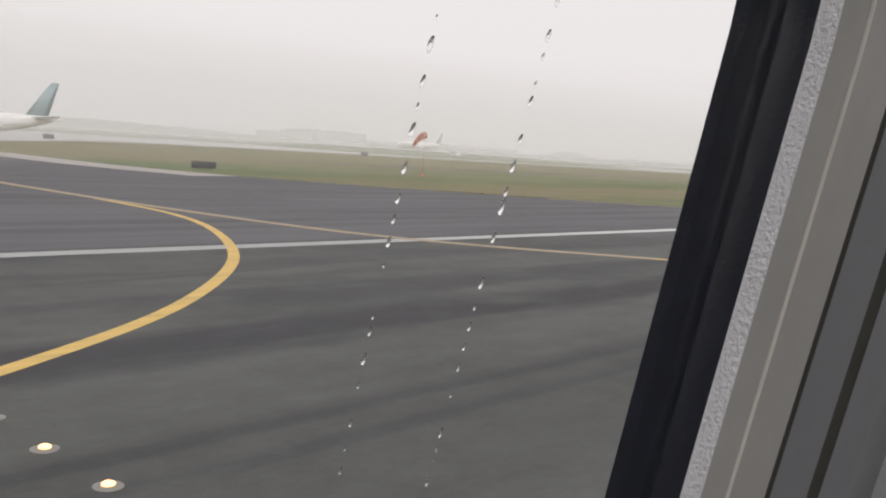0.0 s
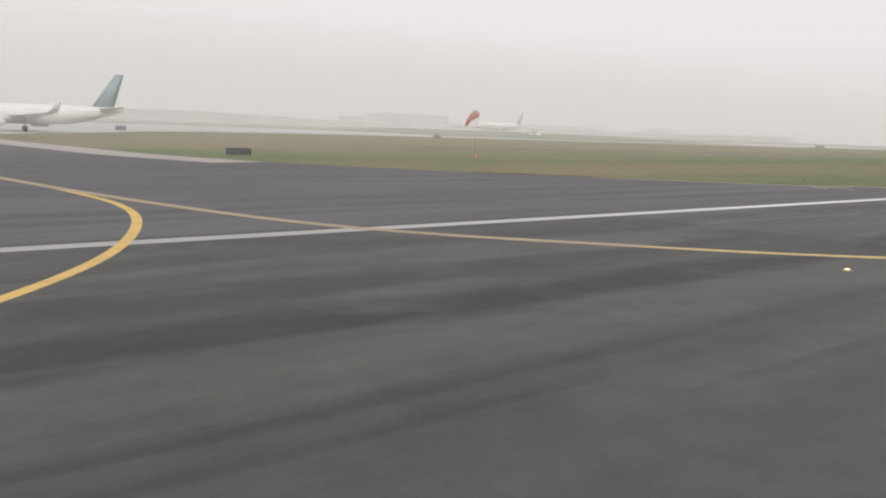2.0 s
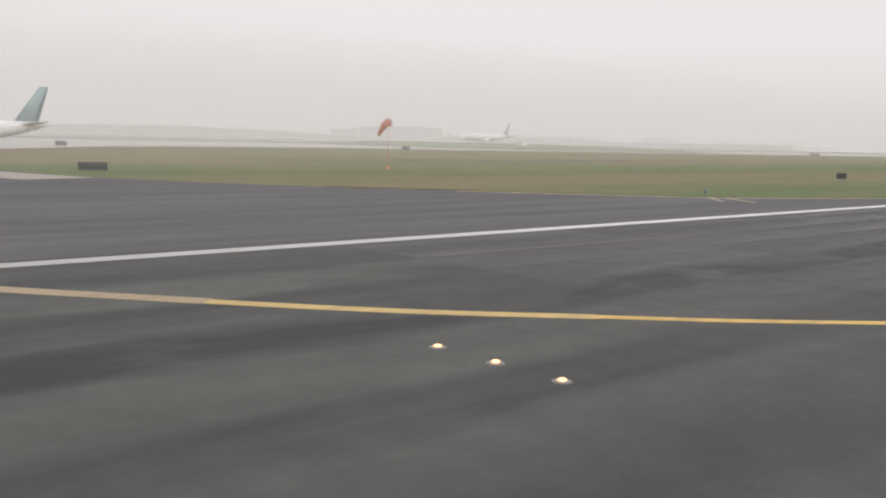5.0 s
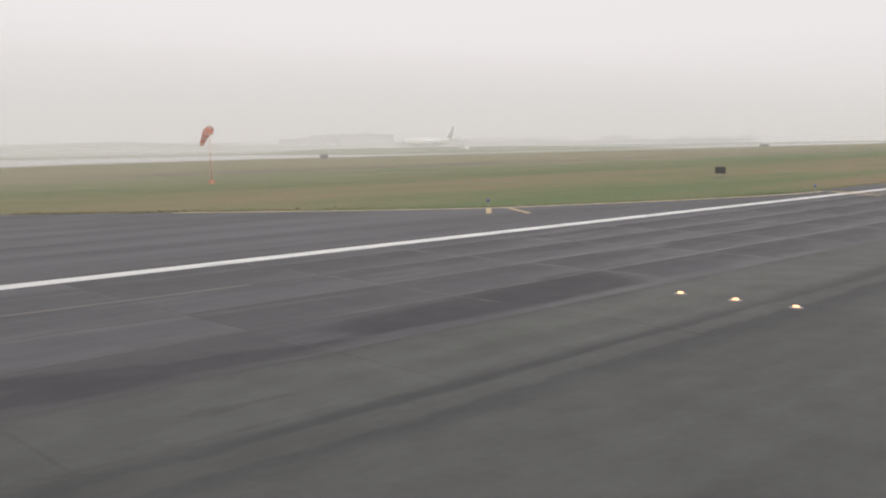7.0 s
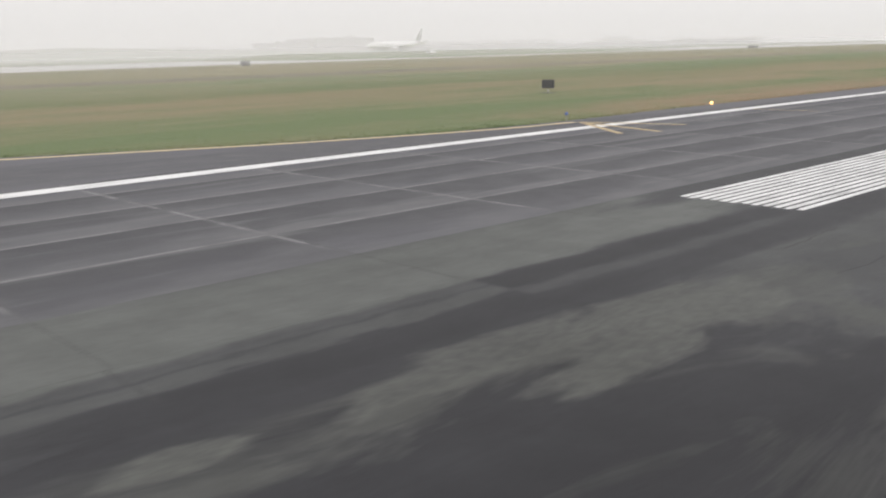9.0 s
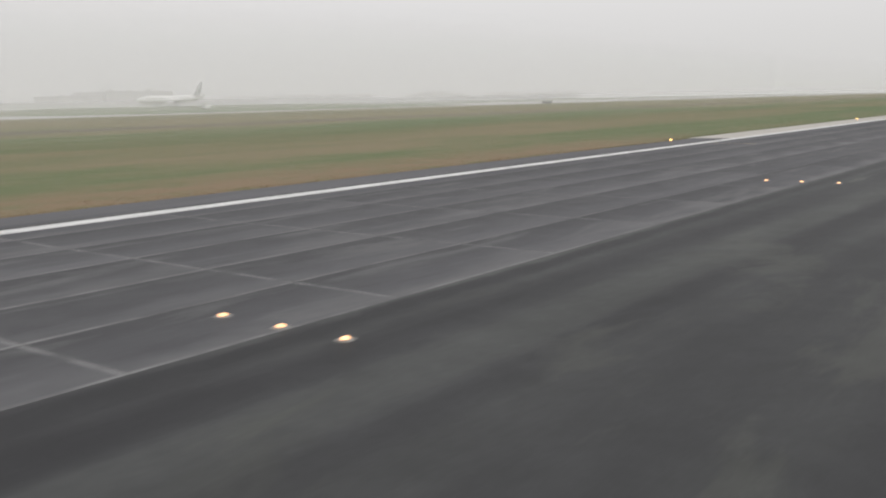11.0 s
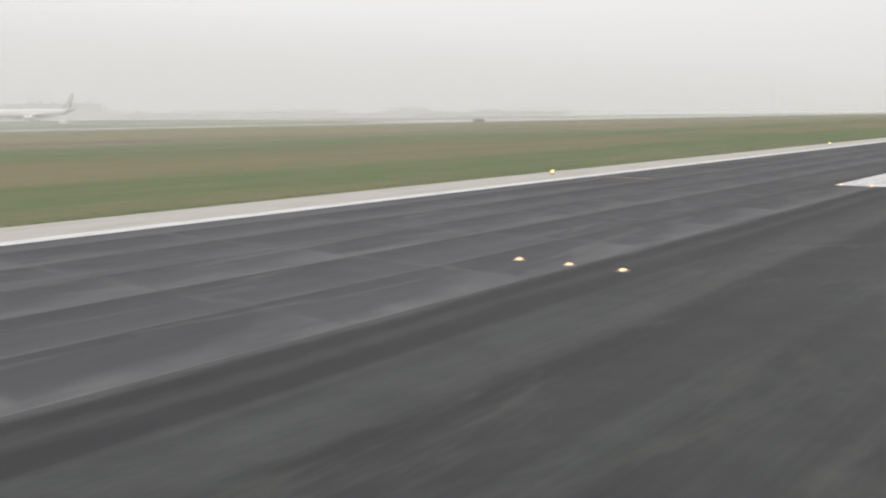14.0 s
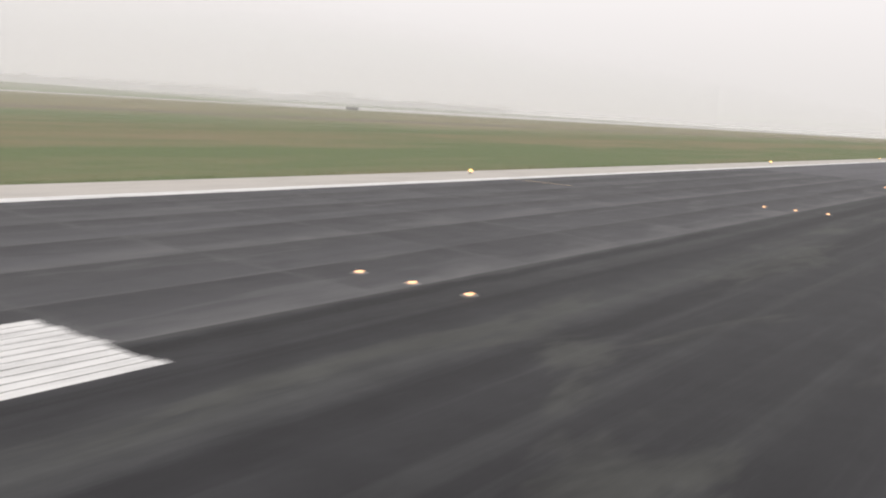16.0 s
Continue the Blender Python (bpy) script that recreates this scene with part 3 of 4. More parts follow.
def box(bm, x0, x1, y0, y1, z0, z1, bevel=0.0):
    got = bmesh.ops.create_cube(bm, size=1.0)
    vs = got["verts"]
    for v in vs:
        v.co = Vector(((x0 + x1) / 2 + v.co.x * (x1 - x0), (y0 + y1) / 2 + v.co.y * (y1 - y0), (z0 + z1) / 2 + v.co.z * (z1 - z0)))
    if bevel:
        es = list({e for v in vs for e in v.link_edges})
        bmesh.ops.bevel(bm, geom=es, offset=bevel, segments=2, affect="EDGES")
    return bm


def boxed(x0, x1, y0, y1, z0, z1, bevel=0.0):
    return box(bmesh.new(), x0, x1, y0, y1, z0, z1, bevel)


def turned(profile, sides=16, bm=None, m=None):
    """A body turned round z from (radius, height) pairs, closed where the radius is nought."""
    bm = bm or bmesh.new()
    rings = []
    for r, z in profile:
        if r < 1e-5:
            rings.append([bm.verts.new((0, 0, z))])
        else:
            rings.append([bm.verts.new((r * math.cos(2 * math.pi * i / sides), r * math.sin(2 * math.pi * i / sides), z)) for i in range(sides)])
    for a, b in zip(rings, rings[1:]):
        for i in range(sides):
            j = (i + 1) % sides
            four = [a[i % len(a)], a[j % len(a)], b[j % len(b)], b[i % len(b)]]
            four = [v for n, v in enumerate(four) if v not in four[:n]]
            if len(four) > 2:
                bm.faces.new(four)
    if m is not None:
        bmesh.ops.transform(bm, matrix=m, verts=[v for ring in rings for v in ring])
    return bm


def loft(rings, closed=True, caps=True):
    """A skin over rings of points."""
    bm = bmesh.new()
    made = [[bm.verts.new(p) for p in ring] for ring in rings]
    for a, b in zip(made, made[1:]):
        n = len(a)
        for i in range(n if closed else n - 1):
            j = (i + 1) % n
            bm.faces.new((a[i], a[j], b[j], b[i]))
    if caps and closed:
        bm.faces.new(list(reversed(made[0])))
        bm.faces.new(made[-1])
    bmesh.ops.recalc_face_normals(bm, faces=bm.faces[:])
    return bm


def smooth_line(points, step=0.5):
    """A flowing line through a few points of the plan."""
    p = [Vector((*q, 0)) for q in points]
    p = [2 * p[0] - p[1], *p, 2 * p[-1] - p[-2]]
    out = []
    for a, b, c, d in zip(p, p[1:], p[2:], p[3:]):
        n = max(2, int((c - b).length / step))
        for i in range(n):
            t = i / n
            out.append(0.5 * (2 * b + (c - a) * t + (2 * a - 5 * b + 4 * c - d) * t**2 + (3 * b - a - 3 * c + d) * t**3))
    return out + [p[-2]]


def ribbon(line, width, z, thick=0.004):
    """A painted stripe with thickness along a line of the plan."""
    rings = []
    for i, q in enumerate(line):
        d = (line[min(i + 1, len(line) - 1)] - line[max(i - 1, 0)]).normalized()
        side = Vector((-d.y, d.x, 0)) * width / 2
        rings.append([q + side + Vector((0, 0, z)), q - side + Vector((0, 0, z)), q - side + Vector((0, 0, z - thick)), q + side + Vector((0, 0, z - thick))])
    return loft(rings)


def sheet(outline, z, thick):
    """A slab of the ground from an outline of the plan."""
    bm = bmesh.new()
    top = [bm.verts.new((x, y, z)) for x, y in outline]
    low = [bm.verts.new((x, y, z - thick)) for x, y in outline]
    bm.faces.new(top)
    n = len(top)
    for i in range(n):
        bm.faces.new((top[i], low[i], low[(i + 1) % n], top[(i + 1) % n]))
    bmesh.ops.recalc_face_normals(bm, faces=bm.faces[:])
    return bm


def thing(name, label, category, at=None, group="", kind=""):
    ob = new(name)
    ob.empty_display_size = 0.2
    if at is not None:
        ob.matrix_basis = at
    return tagged(ob, label, category, group, kind)


# ---- ground and pavement ----
def ground_sheet():
    """One grass sheet out to the horizon, finer near the runway, with a slight roll and a far rise fitted to the
    camera's view.
    """
    bm = bmesh.new()
    xs = [-5000, -2000, -800, -400, *range(-300, 601, 20), 800, 1200, 2000, 5000]
    ys = [-5000, -1500, -400, -100, -40, 20, *range(34, 134, 6), *range(140, 500, 24), *range(520, 1200, 60), 1400, 2000, 5000]
    rows = []
    for y in ys:
        row = []
        for x in xs:
            swell = 0.22 * noise.noise(Vector((x * 0.021, y * 0.03, 3.0)))
            near = min(1.0, max(0.0, (y - 46) / 40)) * min(1.0, max(0.0, abs(x + 75) / 40 - 0.8)) if y > 0 else 0.0
            if 150 < y < 900:
                near *= 0.15
            # far rise and step shaped to fit the camera's view of grass and airliner
            slope = min(1.0, max(0.0, (y - 455) / 260))
            rise = 8.5 * slope * slope * (3 - 2 * slope) * min(1.0, max(0.0, (470 - x) / 220))
            step, along = min(1.0, max(0.0, (y - 325) / 60)), min(1.0, max(0.0, (x - 220) / 50), max(0.0, (520 - x) / 120))
            rise += 2.6 * step * step * (3 - 2 * step) * along
            row.append(bm.verts.new((x, y, -0.035 + near * (swell - 0.1) + rise)))
        rows.append(row)
    for a, b in zip(rows, rows[1:]):
        for i in range(len(xs) - 1):
            bm.faces.new((a[i], a[i + 1], b[i + 1], b[i]))
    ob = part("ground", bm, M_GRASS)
    return tagged(ob, "flat mown airfield grass, green with straw-brown bands", "grass", kind="structure")


ground_sheet()

X_WEST, X_MID, X_SLAB, X_EAST = -420.0, -62.0, -28.21 - 4 * SLAB, 430.0
Y_EDGE = 28.97
X_LANE = X_SLAB + 12 * SLAB

runway = part("runway", boxed(X_WEST, X_MID, -31.0, 29.9, -0.30, 0.0), M_LANES)
tagged(runway, "wide damp dark grey asphalt runway with paving lanes", "runway", kind="structure")
part("paved_field", boxed(X_MID, X_SLAB, Y_SLAB, 29.9, -0.30, 0.0), M_LANES, runway)
part("joint_bed", boxed(X_SLAB, X_EAST, Y_SLAB, 29.9, -0.30, -0.0008), M_JOINT, runway, "pale sealed joints between paving slabs")
part("joint_bed", boxed(X_LANE, X_EAST, Y_SLAB - LANE, Y_SLAB - 0.004, -0.30, -0.0008), M_JOINT, runway)
part("joint_bed", boxed(X_SLAB, X_LANE - 0.004, Y_SLAB - LANE, Y_SLAB - 0.004, -0.30, -0.002), M_CRACK, runway, "dark open joints between pale slabs")
part("paved_field", boxed(X_MID, X_SLAB, -31.0, Y_SLAB, -0.30, 0.0), M_LANES, runway)
part("paved_field", boxed(X_SLAB, X_LANE, -31.0, Y_SLAB - LANE, -0.30, 0.0), M_LANES, runway)
part("paved_field", boxed(X_LANE, X_EAST, -31.0, Y_SLAB - LANE, -0.30, 0.0), M_LANES, runway)

taxiway = part(
    "taxiway",
    sheet(
        [(-112, 29.904), (24, 29.904), (24, 32.5), (16, 32.4), (9.5, 33.0), (0, 36.0), (-9.8, 40.7), (-16.5, 46.4), (-22, 52.0), (-31.4, 61.2),
         (-37.5, 70), (-43.5, 81), (-46.5, 100), (-47.5, 130), (-50, 190), (-98, 190), (-98, 62), (-104, 46)],
        -0.004, 0.30,
    ),
    M_ASPHALT,
)
tagged(taxiway, "asphalt taxiway throat widening onto the runway", "taxiway", kind="structure")
shoulder_line = smooth_line([(-45.6, 77), (-49.3, 90), (-50.3, 100), (-51.3, 130), (-54, 190)], 2.0)
tagged(part("taxiway_shoulder", ribbon(shoulder_line, 6.6, 0.004, 0.2), M_OLD_CONCRETE), "pale concrete strip along the taxiway edge", "pavement", kind="structure")

tagged(part("asphalt_shoulder", boxed(24, 98.95, 29.904, 32.7, -0.30, -0.004), M_ASPHALT), "narrow asphalt shoulder between edge line and grass", "pavement", kind="structure")
tagged(part("concrete_shoulder", sheet([(99.3, 29.46), (X_EAST, 29.46), (X_EAST, 33.2), (98.9, 33.2)], 0.003, 0.25), M_CONCRETE),
       "pale weathered concrete shoulder beside the white edge line", "pavement", kind="structure")

STRIP_NEAR = smooth_line([(-220, 112), (-150, 122), (-70, 148), (-18, 190), (22, 236), (70, 266), (160, 284), (400, 292), (900, 298), (2400, 306)], 12.0)
far_strip = part("far_taxiway", sheet([(q.x, q.y) for q in STRIP_NEAR] + [(2400, 470), (-220, 440)], -0.006, 0.25), M_FAR_CONCRETE)
tagged(far_strip, "wide pale concrete taxiway far across the grass", "taxiway", kind="structure")


# ---- painted markings ----
tagged(part("runway_edge_line", boxed(X_WEST, X_EAST, Y_EDGE - 0.46, Y_EDGE + 0.46, 0.0, 0.005), M_WHITE_EDGE),
       "white painted runway edge line, greyed at one end for haze", "marking", kind="structure")

YELLOW_LEFT = [(-100, 12.4), (-95, 14.1), (-90.0, 16.5), (-84.7, 20.2), (-79.2, 26.1), (-75.0, 33.2), (-72.6, 39.8), (-71.8, 47), (-71.7, 62), (-72.5, 120), (-73, 188)]
# far and dull stretches lose their yellow to imitate haze, widened for blur
YELLOW_HAZED = [(-71.95, 62), (-71.5, 50), (-70.5, 39.6), (-69.1, 32.2), (-66.5, 26.4), (-62.2, 20.7)]
YELLOW_DULL = [(-62.2, 20.7), (-60.1, 18.2), (-58.4, 16.4), (-56.0, 14.2)]
YELLOW_RIGHT = [(-56.0, 14.2), (-53.4, 11.8), (-49.4, 8.7), (-46.2, 6.8), (-38, 3.4), (-28, 1.1), (-15, 0.3)]
tagged(part("lead_line", ribbon(smooth_line(YELLOW_LEFT), 0.38, 0.007), M_YELLOW), "bright yellow curved taxiway lead-in line", "marking", "yellow lines", "structure")
tagged(part("lead_line", ribbon(smooth_line(YELLOW_RIGHT), 0.40, 0.005), M_YELLOW), "long yellow curved lead line on the runway", "marking", "yellow lines", "structure")
tagged(part("lead_line", ribbon(smooth_line(YELLOW_DULL), 0.55, 0.0052), M_YELLOW_DULL), "dull yellow stretch of the curved lead line", "marking", "yellow lines", "structure")
tagged(part("lead_line", ribbon(smooth_line(YELLOW_HAZED), 0.75, 0.009), M_YELLOW_HAZED), "tan lead line, dulled and widened for haze, crossing the runway edge line", "marking", "yellow lines", "structure")
for a, b in (((-10.1, 40.0), (-13.4, 36.9)), ((-9.1, 39.4), (-11.9, 35.2)), ((17.3, 31.2), (13.35, 25.8)), ((17.2, 31.0), (15.1, 24.9)), ((17.4, 31.0), (18.75, 25.9))):
    tagged(part("shoulder_stroke", ribbon([Vector((*a, 0)), Vector((*b, 0))], 0.30, 0.009), M_PALE_YELLOW),
           "faded yellow painted stroke on the pavement edge", "marking", "edge strokes", "structure")
EDGE_RUN = smooth_line([(17.2, 31.5), (12.6, 31.9), (6, 33.6), (0.9, 35.3), (-4.5, 37.6), (-10, 40.1), (-17, 46.2), (-24, 53.4)], 1.0)
tagged(part("taxiway_edge_line", ribbon(EDGE_RUN, 0.38, 0.004), M_EDGE_YELLOW), "thin faded yellow line along the pavement edge", "marking", kind="structure")
for x in (30.0, 91.2, 152.0, 213.2):
    tagged(part("cable_cut", boxed(x - 0.07, x + 0.07, 24.6, 29.85 if x < 99 else 28.5, -0.002, 0.004), M_PALE_YELLOW),
           "tan sealed cable cut across the asphalt", "marking", "cable cuts", "structure")


def crack(a, b, width, sway=0.05, mat=M_CRACK_DEEP):
    """A thin crooked crack from place to place of the plan."""
    a, b = Vector((*a, 0)), Vector((*b, 0))
    side = Vector((a.y - b.y, b.x - a.x, 0)).normalized()
    line = [a.lerp(b, q) + side * sway * noise.noise(Vector((a.x + 7 * q, 3 * q, 0))) for q in np.linspace(0, 1, 13)]
    return tagged(part("crack", ribbon(line, width, 0.0015, 0.003), mat), "thin dark crack in the worn asphalt", "crack", "pavement cracks", "structure")


for x in (-34.5, -21.98, -15.98):
    crack((x, 10.75), (x, 12.25), 0.024, mat=M_CRACK)
crack((-52.9, 14.0), (-52.55, 11.6), 0.02, 0.12, M_CRACK)
crack((-5.2, 7.82), (0.6, 7.66), 0.022, 0.16, M_CRACK)
crack((-4.0, 9.38), (-1.4, 9.52), 0.025, 0.15, M_CRACK)
crack((150.0, 8.62), (164.0, 8.36), 0.09, 0.08, M_CRACK)
tagged(part("old_line", ribbon(smooth_line([(-52, 24.35), (-46.6, 24.2), (-40.8, 24.0), (-37, 23.9)]), 0.24, 0.004), M_OLD_LINE), "almost worn away tan line on the asphalt", "marking", kind="structure")


def touchdown_marking(x0, stripe):
    mark = thing("touchdown_marking", "white touchdown bar of twelve thin painted stripes", "marking", pose(x0, 0, 0), "touchdown markings", "structure")
    for i in range(12):
        y = 10.94 + (i + 0.5) * 0.285
        part("stripe", boxed(0.15 * random.random(), 22.95 - 0.15 * random.random(), y - stripe / 2, y + stripe / 2, 0.0, 0.005), M_WHITE, mark)
    return mark


touchdown_marking(0.0, 0.185)
touchdown_marking(152.3, 0.252)


# ---- lamps ----
def touchdown_light():
    lamp = thing("touchdown_light", "lit flush runway light in a steel ring", "light", group="touchdown lights")
    shaded(part("housing", turned([(0, -0.02), (0.17, -0.02), (0.17, 0.004), (0.15, 0.012), (0.07, 0.02), (0, 0.02)], 20), M_HOUSING, lamp))
    shaded(part("lens", turned([(0.074, 0.016), (0.078, 0.034), (0.056, 0.052), (0, 0.060)], 14), M_LAMP, lamp, "glowing warm white lens"))
    return lamp


first_light = touchdown_light()
first_light.matrix_basis = pose(-4 * 30.48, 10.97, 0)
for n in range(-4, 10):
    for k in range(3):
        if (n, k) != (-4, 0):
            copy_thing(first_light, pose(n * 30.48 - (0.12 if n in (0, 5) else 0), 10.97 + 1.525 * k, -0.07 if n == 0 else 0))


def edge_light():
    lamp = thing("edge_light", "lit amber runway edge light on a short post", "light", group="runway edge lights")
    shaded(part("base", turned([(0, -0.04), (0.15, -0.04), (0.15, 0.02), (0.06, 0.05), (0, 0.05)], 16), M_HOUSING, lamp))
    shaded(part("post", turned([(0, 0.04), (0.025, 0.04), (0.025, 0.09), (0, 0.09)], 10), M_POLE, lamp))
    head = shaded(part("lamp_head", turned([(0, 0.08), (0.05, 0.08), (0.085, 0.115), (0.085, 0.14), (0, 0.14)], 14), M_HOUSING, lamp))
    shaded(part("dome", turned([(0.08, 0.141), (0.10, 0.185), (0.08, 0.26), (0, 0.29)], 14), M_EDGE_LAMP, head, "glowing amber glass dome"))
    return lamp


first_edge = edge_light()
first_edge.matrix_basis = pose(31.1, 31.9, -0.004)
for n in range(1, 6):
    copy_thing(first_edge, pose(30.44 + 60.96 * n, 31.63, -0.004 if n < 1.5 else 0.003))


def taxi_light():
    lamp = thing("taxiway_light", "blue-domed taxiway edge light on a short post", "light", group="taxiway lights")
    shaded(part("post", turned([(0, -0.04), (0.05, -0.04), (0.03, 0.03), (0.025, 0.30), (0, 0.30)], 10), M_HOUSING, lamp))
    shaded(part("dome", turned([(0.05, 0.30), (0.09, 0.33), (0.09, 0.42), (0.05, 0.48), (0, 0.49)], 14), M_BLUE_GLASS, lamp, "blue glass dome"))
    return lamp


first_taxi = taxi_light()
first_taxi.matrix_basis = pose(-8.9, 41.2, -0.02)
copy_thing(first_taxi, pose(17.5, 32.25, -0.004))


# ---- windsock ----
def windsock():
    sock = thing("windsock", "orange and white windsock drooping from an orange pole", "windsock", pose(2.7, 95.5, -0.1))
    shaded(part("pole", turned([(0, 0), (0.06, 0), (0.035, 6.15), (0, 6.15)], 12), M_POLE, sock))
    part("footing", boxed(-0.28, 0.28, -0.25, 0.25, -0.1, 0.45, 0.06), M_POLE, sock, "orange base box")
    shaded(part("hoop", turned([(0.55, -0.03), (0.58, 0.0), (0.55, 0.03), (0.52, 0.0), (0.55, -0.03)], 20, m=pose(0, 0, 6.0, 0, 0, -6.9) @ pose(0, 0, 0, 78, 0, 0)), M_STEEL, sock))
    way = Vector((0.12, 0.993, 0.0))
    side = Vector((0.993, -0.12, 0.0))
    for k0, k1, mat, label in (
        (0.0, 0.16, M_SOCK_PALE, "pale pinkish cloth mouth"), (0.16, 0.42, M_RED, "faded red-orange cloth"), (0.42, 0.58, M_SOCK_PALE, "pale pinkish cloth band"),
        (0.58, 0.84, M_RED, "faded red-orange cloth"), (0.84, 1.0, M_SOCK_PALE, "pale cloth end"),
    ):
        rings = []
        for i in range(6):
            u = k0 + (k1 - k0) * i / 5
            droop = radians(12 + 62 * u)
            along = way * (3.1 * u * (1 - 0.2 * u)) + Vector((0, 0, -1.7 * u**1.4))
            up = way * math.sin(droop) + Vector((0, 0, math.cos(droop)))
            r = 0.56 - 0.34 * u
            rings.append([Vector((0, 0, 6.0)) + along + (side * math.cos(a) + up * math.sin(a)) * r * (1 + 0.07 * math.sin(3 * a + 5 * u)) for a in np.linspace(0, 2 * math.pi, 18, endpoint=False)])
        shaded(part("sleeve", loft(rings, caps=False), mat, sock, label))
    return sock


windsock()


# ---- signs ----
def sign(x, y, width, height, legs, turn, label, lift=0.35):
    post = thing("airfield_sign", label, "sign", pose(x, y, -0.1, 0, 0, turn), "airfield signs")
    part("board", boxed(-width / 2, width / 2, -0.14, 0.14, lift, lift + height, 0.03), M_SIGN, post)
    part("frame", boxed(-width / 2 - 0.03, width / 2 + 0.03, -0.10, 0.10, lift - 0.04, lift + 0.02, 0.01), M_HOUSING, post)
    for i in range(legs):
        u = 0 if legs == 1 else -width * 0.4 + i * width * 0.8 / (legs - 1)
        shaded(part("leg", turned([(0, -0.05), (0.09, -0.05), (0.045, 0.04), (0.045, lift), (0, lift)], 8, m=pose(u, 0, 0)), M_STEEL, post))
    part("footing", boxed(-width / 2 - 0.15, width / 2 + 0.15, -0.35, 0.35, -0.05, 0.05, 0.02), M_ASPHALT, post)
    return post


sign(-37.3, 91.5, 2.7, 0.75, 3, -25, "long low dark airfield guidance sign seen from behind", 0.2)
sign(40.9, 53.4, 1.1, 0.70, 1, -80, "square black runway distance board on one leg", 0.45)
sign(8.5, 229, 2.6, 1.1, 2, -20, "distant dark airfield guidance sign")
sign(-4, 250, 4.2, 1.2, 3, -20, "long distant dark guidance sign")
sign(123.7, 237.8, 2.5, 1.3, 2, -35, "dark guidance sign beside the far taxiway")
sign(470, 268, 5.5, 1.4, 3, -60, "far dark low guidance sign in the mist")


# ---- aircraft ----
def airliner(label, at, tail_mat):
    """A narrow twin jet; nose towards +x, standing on its wheels."""
    jet = thing("airliner", label, "airplane", at, "parked airliners")
    body = []
    for x, r, z in ((19.4, 0.05, 3.0), (19.0, 0.55, 3.05), (18.0, 1.12, 3.2), (16.4, 1.62, 3.38), (14.0, 1.88, 3.45), (10, 1.88, 3.45), (0, 1.88, 3.45), (-6, 1.88, 3.45),
                    (-10, 1.75, 3.62), (-14, 1.25, 4.1), (-17.5, 0.72, 4.6), (-19.6, 0.25, 4.95), (-19.9, 0.05, 5.0)):
        body.append([(x, r * math.cos(a), z + r * 1.05 * math.sin(a)) for a in np.linspace(0, 2 * math.pi, 20, endpoint=False)])
    hull = shaded(part("fuselage", loft(body), M_PLANE, jet))
    part("cockpit_window", boxed(16.2, 17.4, -1.2, 1.2, 3.95, 4.45, 0.12), M_PANE_DARK, hull)

    def blade(name, a, b, chord_a, chord_b, thick, mat, label=""):
        rings = []
        for root, chord, t in ((Vector(a), chord_a, thick), (Vector(b), chord_b, thick * 0.5)):
            up = Vector((0, 1, 0)) if abs(b[2] - a[2]) > abs(b[1] - a[1]) else Vector((0, 0, 1))
            rings.append([root + Vector((chord * u, 0, 0)) + up * t * v for u, v in ((0, 0.1), (0.25, 1), (0.7, 0.55), (1, 0), (0.7, -0.4), (0.25, -0.7))])
        rings = [[Vector((2 * r[0].x - p.x, p.y, p.z)) for p in r] for r in rings]
        return shaded(part(name, loft(rings), mat, jet, label))

    blade("fin", (-13.0, 0, 4.8), (-18.2, 0, 12.2), 4.7, 1.6, 0.28, tail_mat, "coloured tail fin")
    for s in (-1, 1):
        blade("tailplane", (-14.6, 0.8 * s, 4.9), (-18.2, 6.6 * s, 5.4), 4.0, 1.4, 0.2, M_PLANE)
        blade("wing", (4.5, 1.5 * s, 2.6), (-5.2, 16.6 * s, 4.0), 7.5, 1.6, 0.42, M_PLANE)
        blade("winglet", (-5.0, 16.5 * s, 3.95), (-6.4, 17.3 * s, 6.0), 1.6, 0.7, 0.1, M_PLANE)
        pod = shaded(part("engine", turned([(0.0, -2.2), (0.45, -2.2), (0.8, -1.2), (1.02, 0.5), (1.05, 1.6), (0.92, 2.1), (0.82, 1.9), (0.0, 1.7)], 18, m=pose(4.6, 4.9 * s, 1.75, 0, 90, 0)), M_PLANE, jet))
        part("pylon", boxed(1.4, 5.2, 4.8 * s - 0.12, 4.8 * s + 0.12, 2.4, 3.0, 0.05), M_PLANE, pod)
        leg = part("gear_leg", boxed(-1.1, -0.85, 2.75 * s - 0.12, 2.75 * s + 0.12, 0.5, 2.6, 0.03), M_STEEL, jet)
        for o in (-0.42, 0.42):
            shaded(part("wheel", turned([(0, -0.18), (0.45, -0.18), (0.56, -0.1), (0.56, 0.1), (0.45, 0.18), (0, 0.18)], 16, m=pose(-1.0, 2.75 * s + o, 0.56, 90, 0, 0)), M_TYRE, leg))
    nose = part("nose_leg", boxed(14.4, 14.6, -0.1, 0.1, 0.4, 2.2, 0.03), M_STEEL, jet)
    shaded(part("wheel", turned([(0, -0.25), (0.3, -0.25), (0.36, -0.15), (0.36, 0.15), (0.3, 0.25), (0, 0.25)], 14, m=pose(14.5, 0, 0.36, 90, 0, 0)), M_TYRE, nose))
    return jet


airliner("white airliner with a teal tail fin parked in mist", pose(-26.5, 195.7, -0.006, 0, 0, 162), M_TAIL)
airliner("distant white airliner with a grey tail fin in mist", pose(306, 385, 2.52, 0, 0, 180), M_TAIL_GREY)


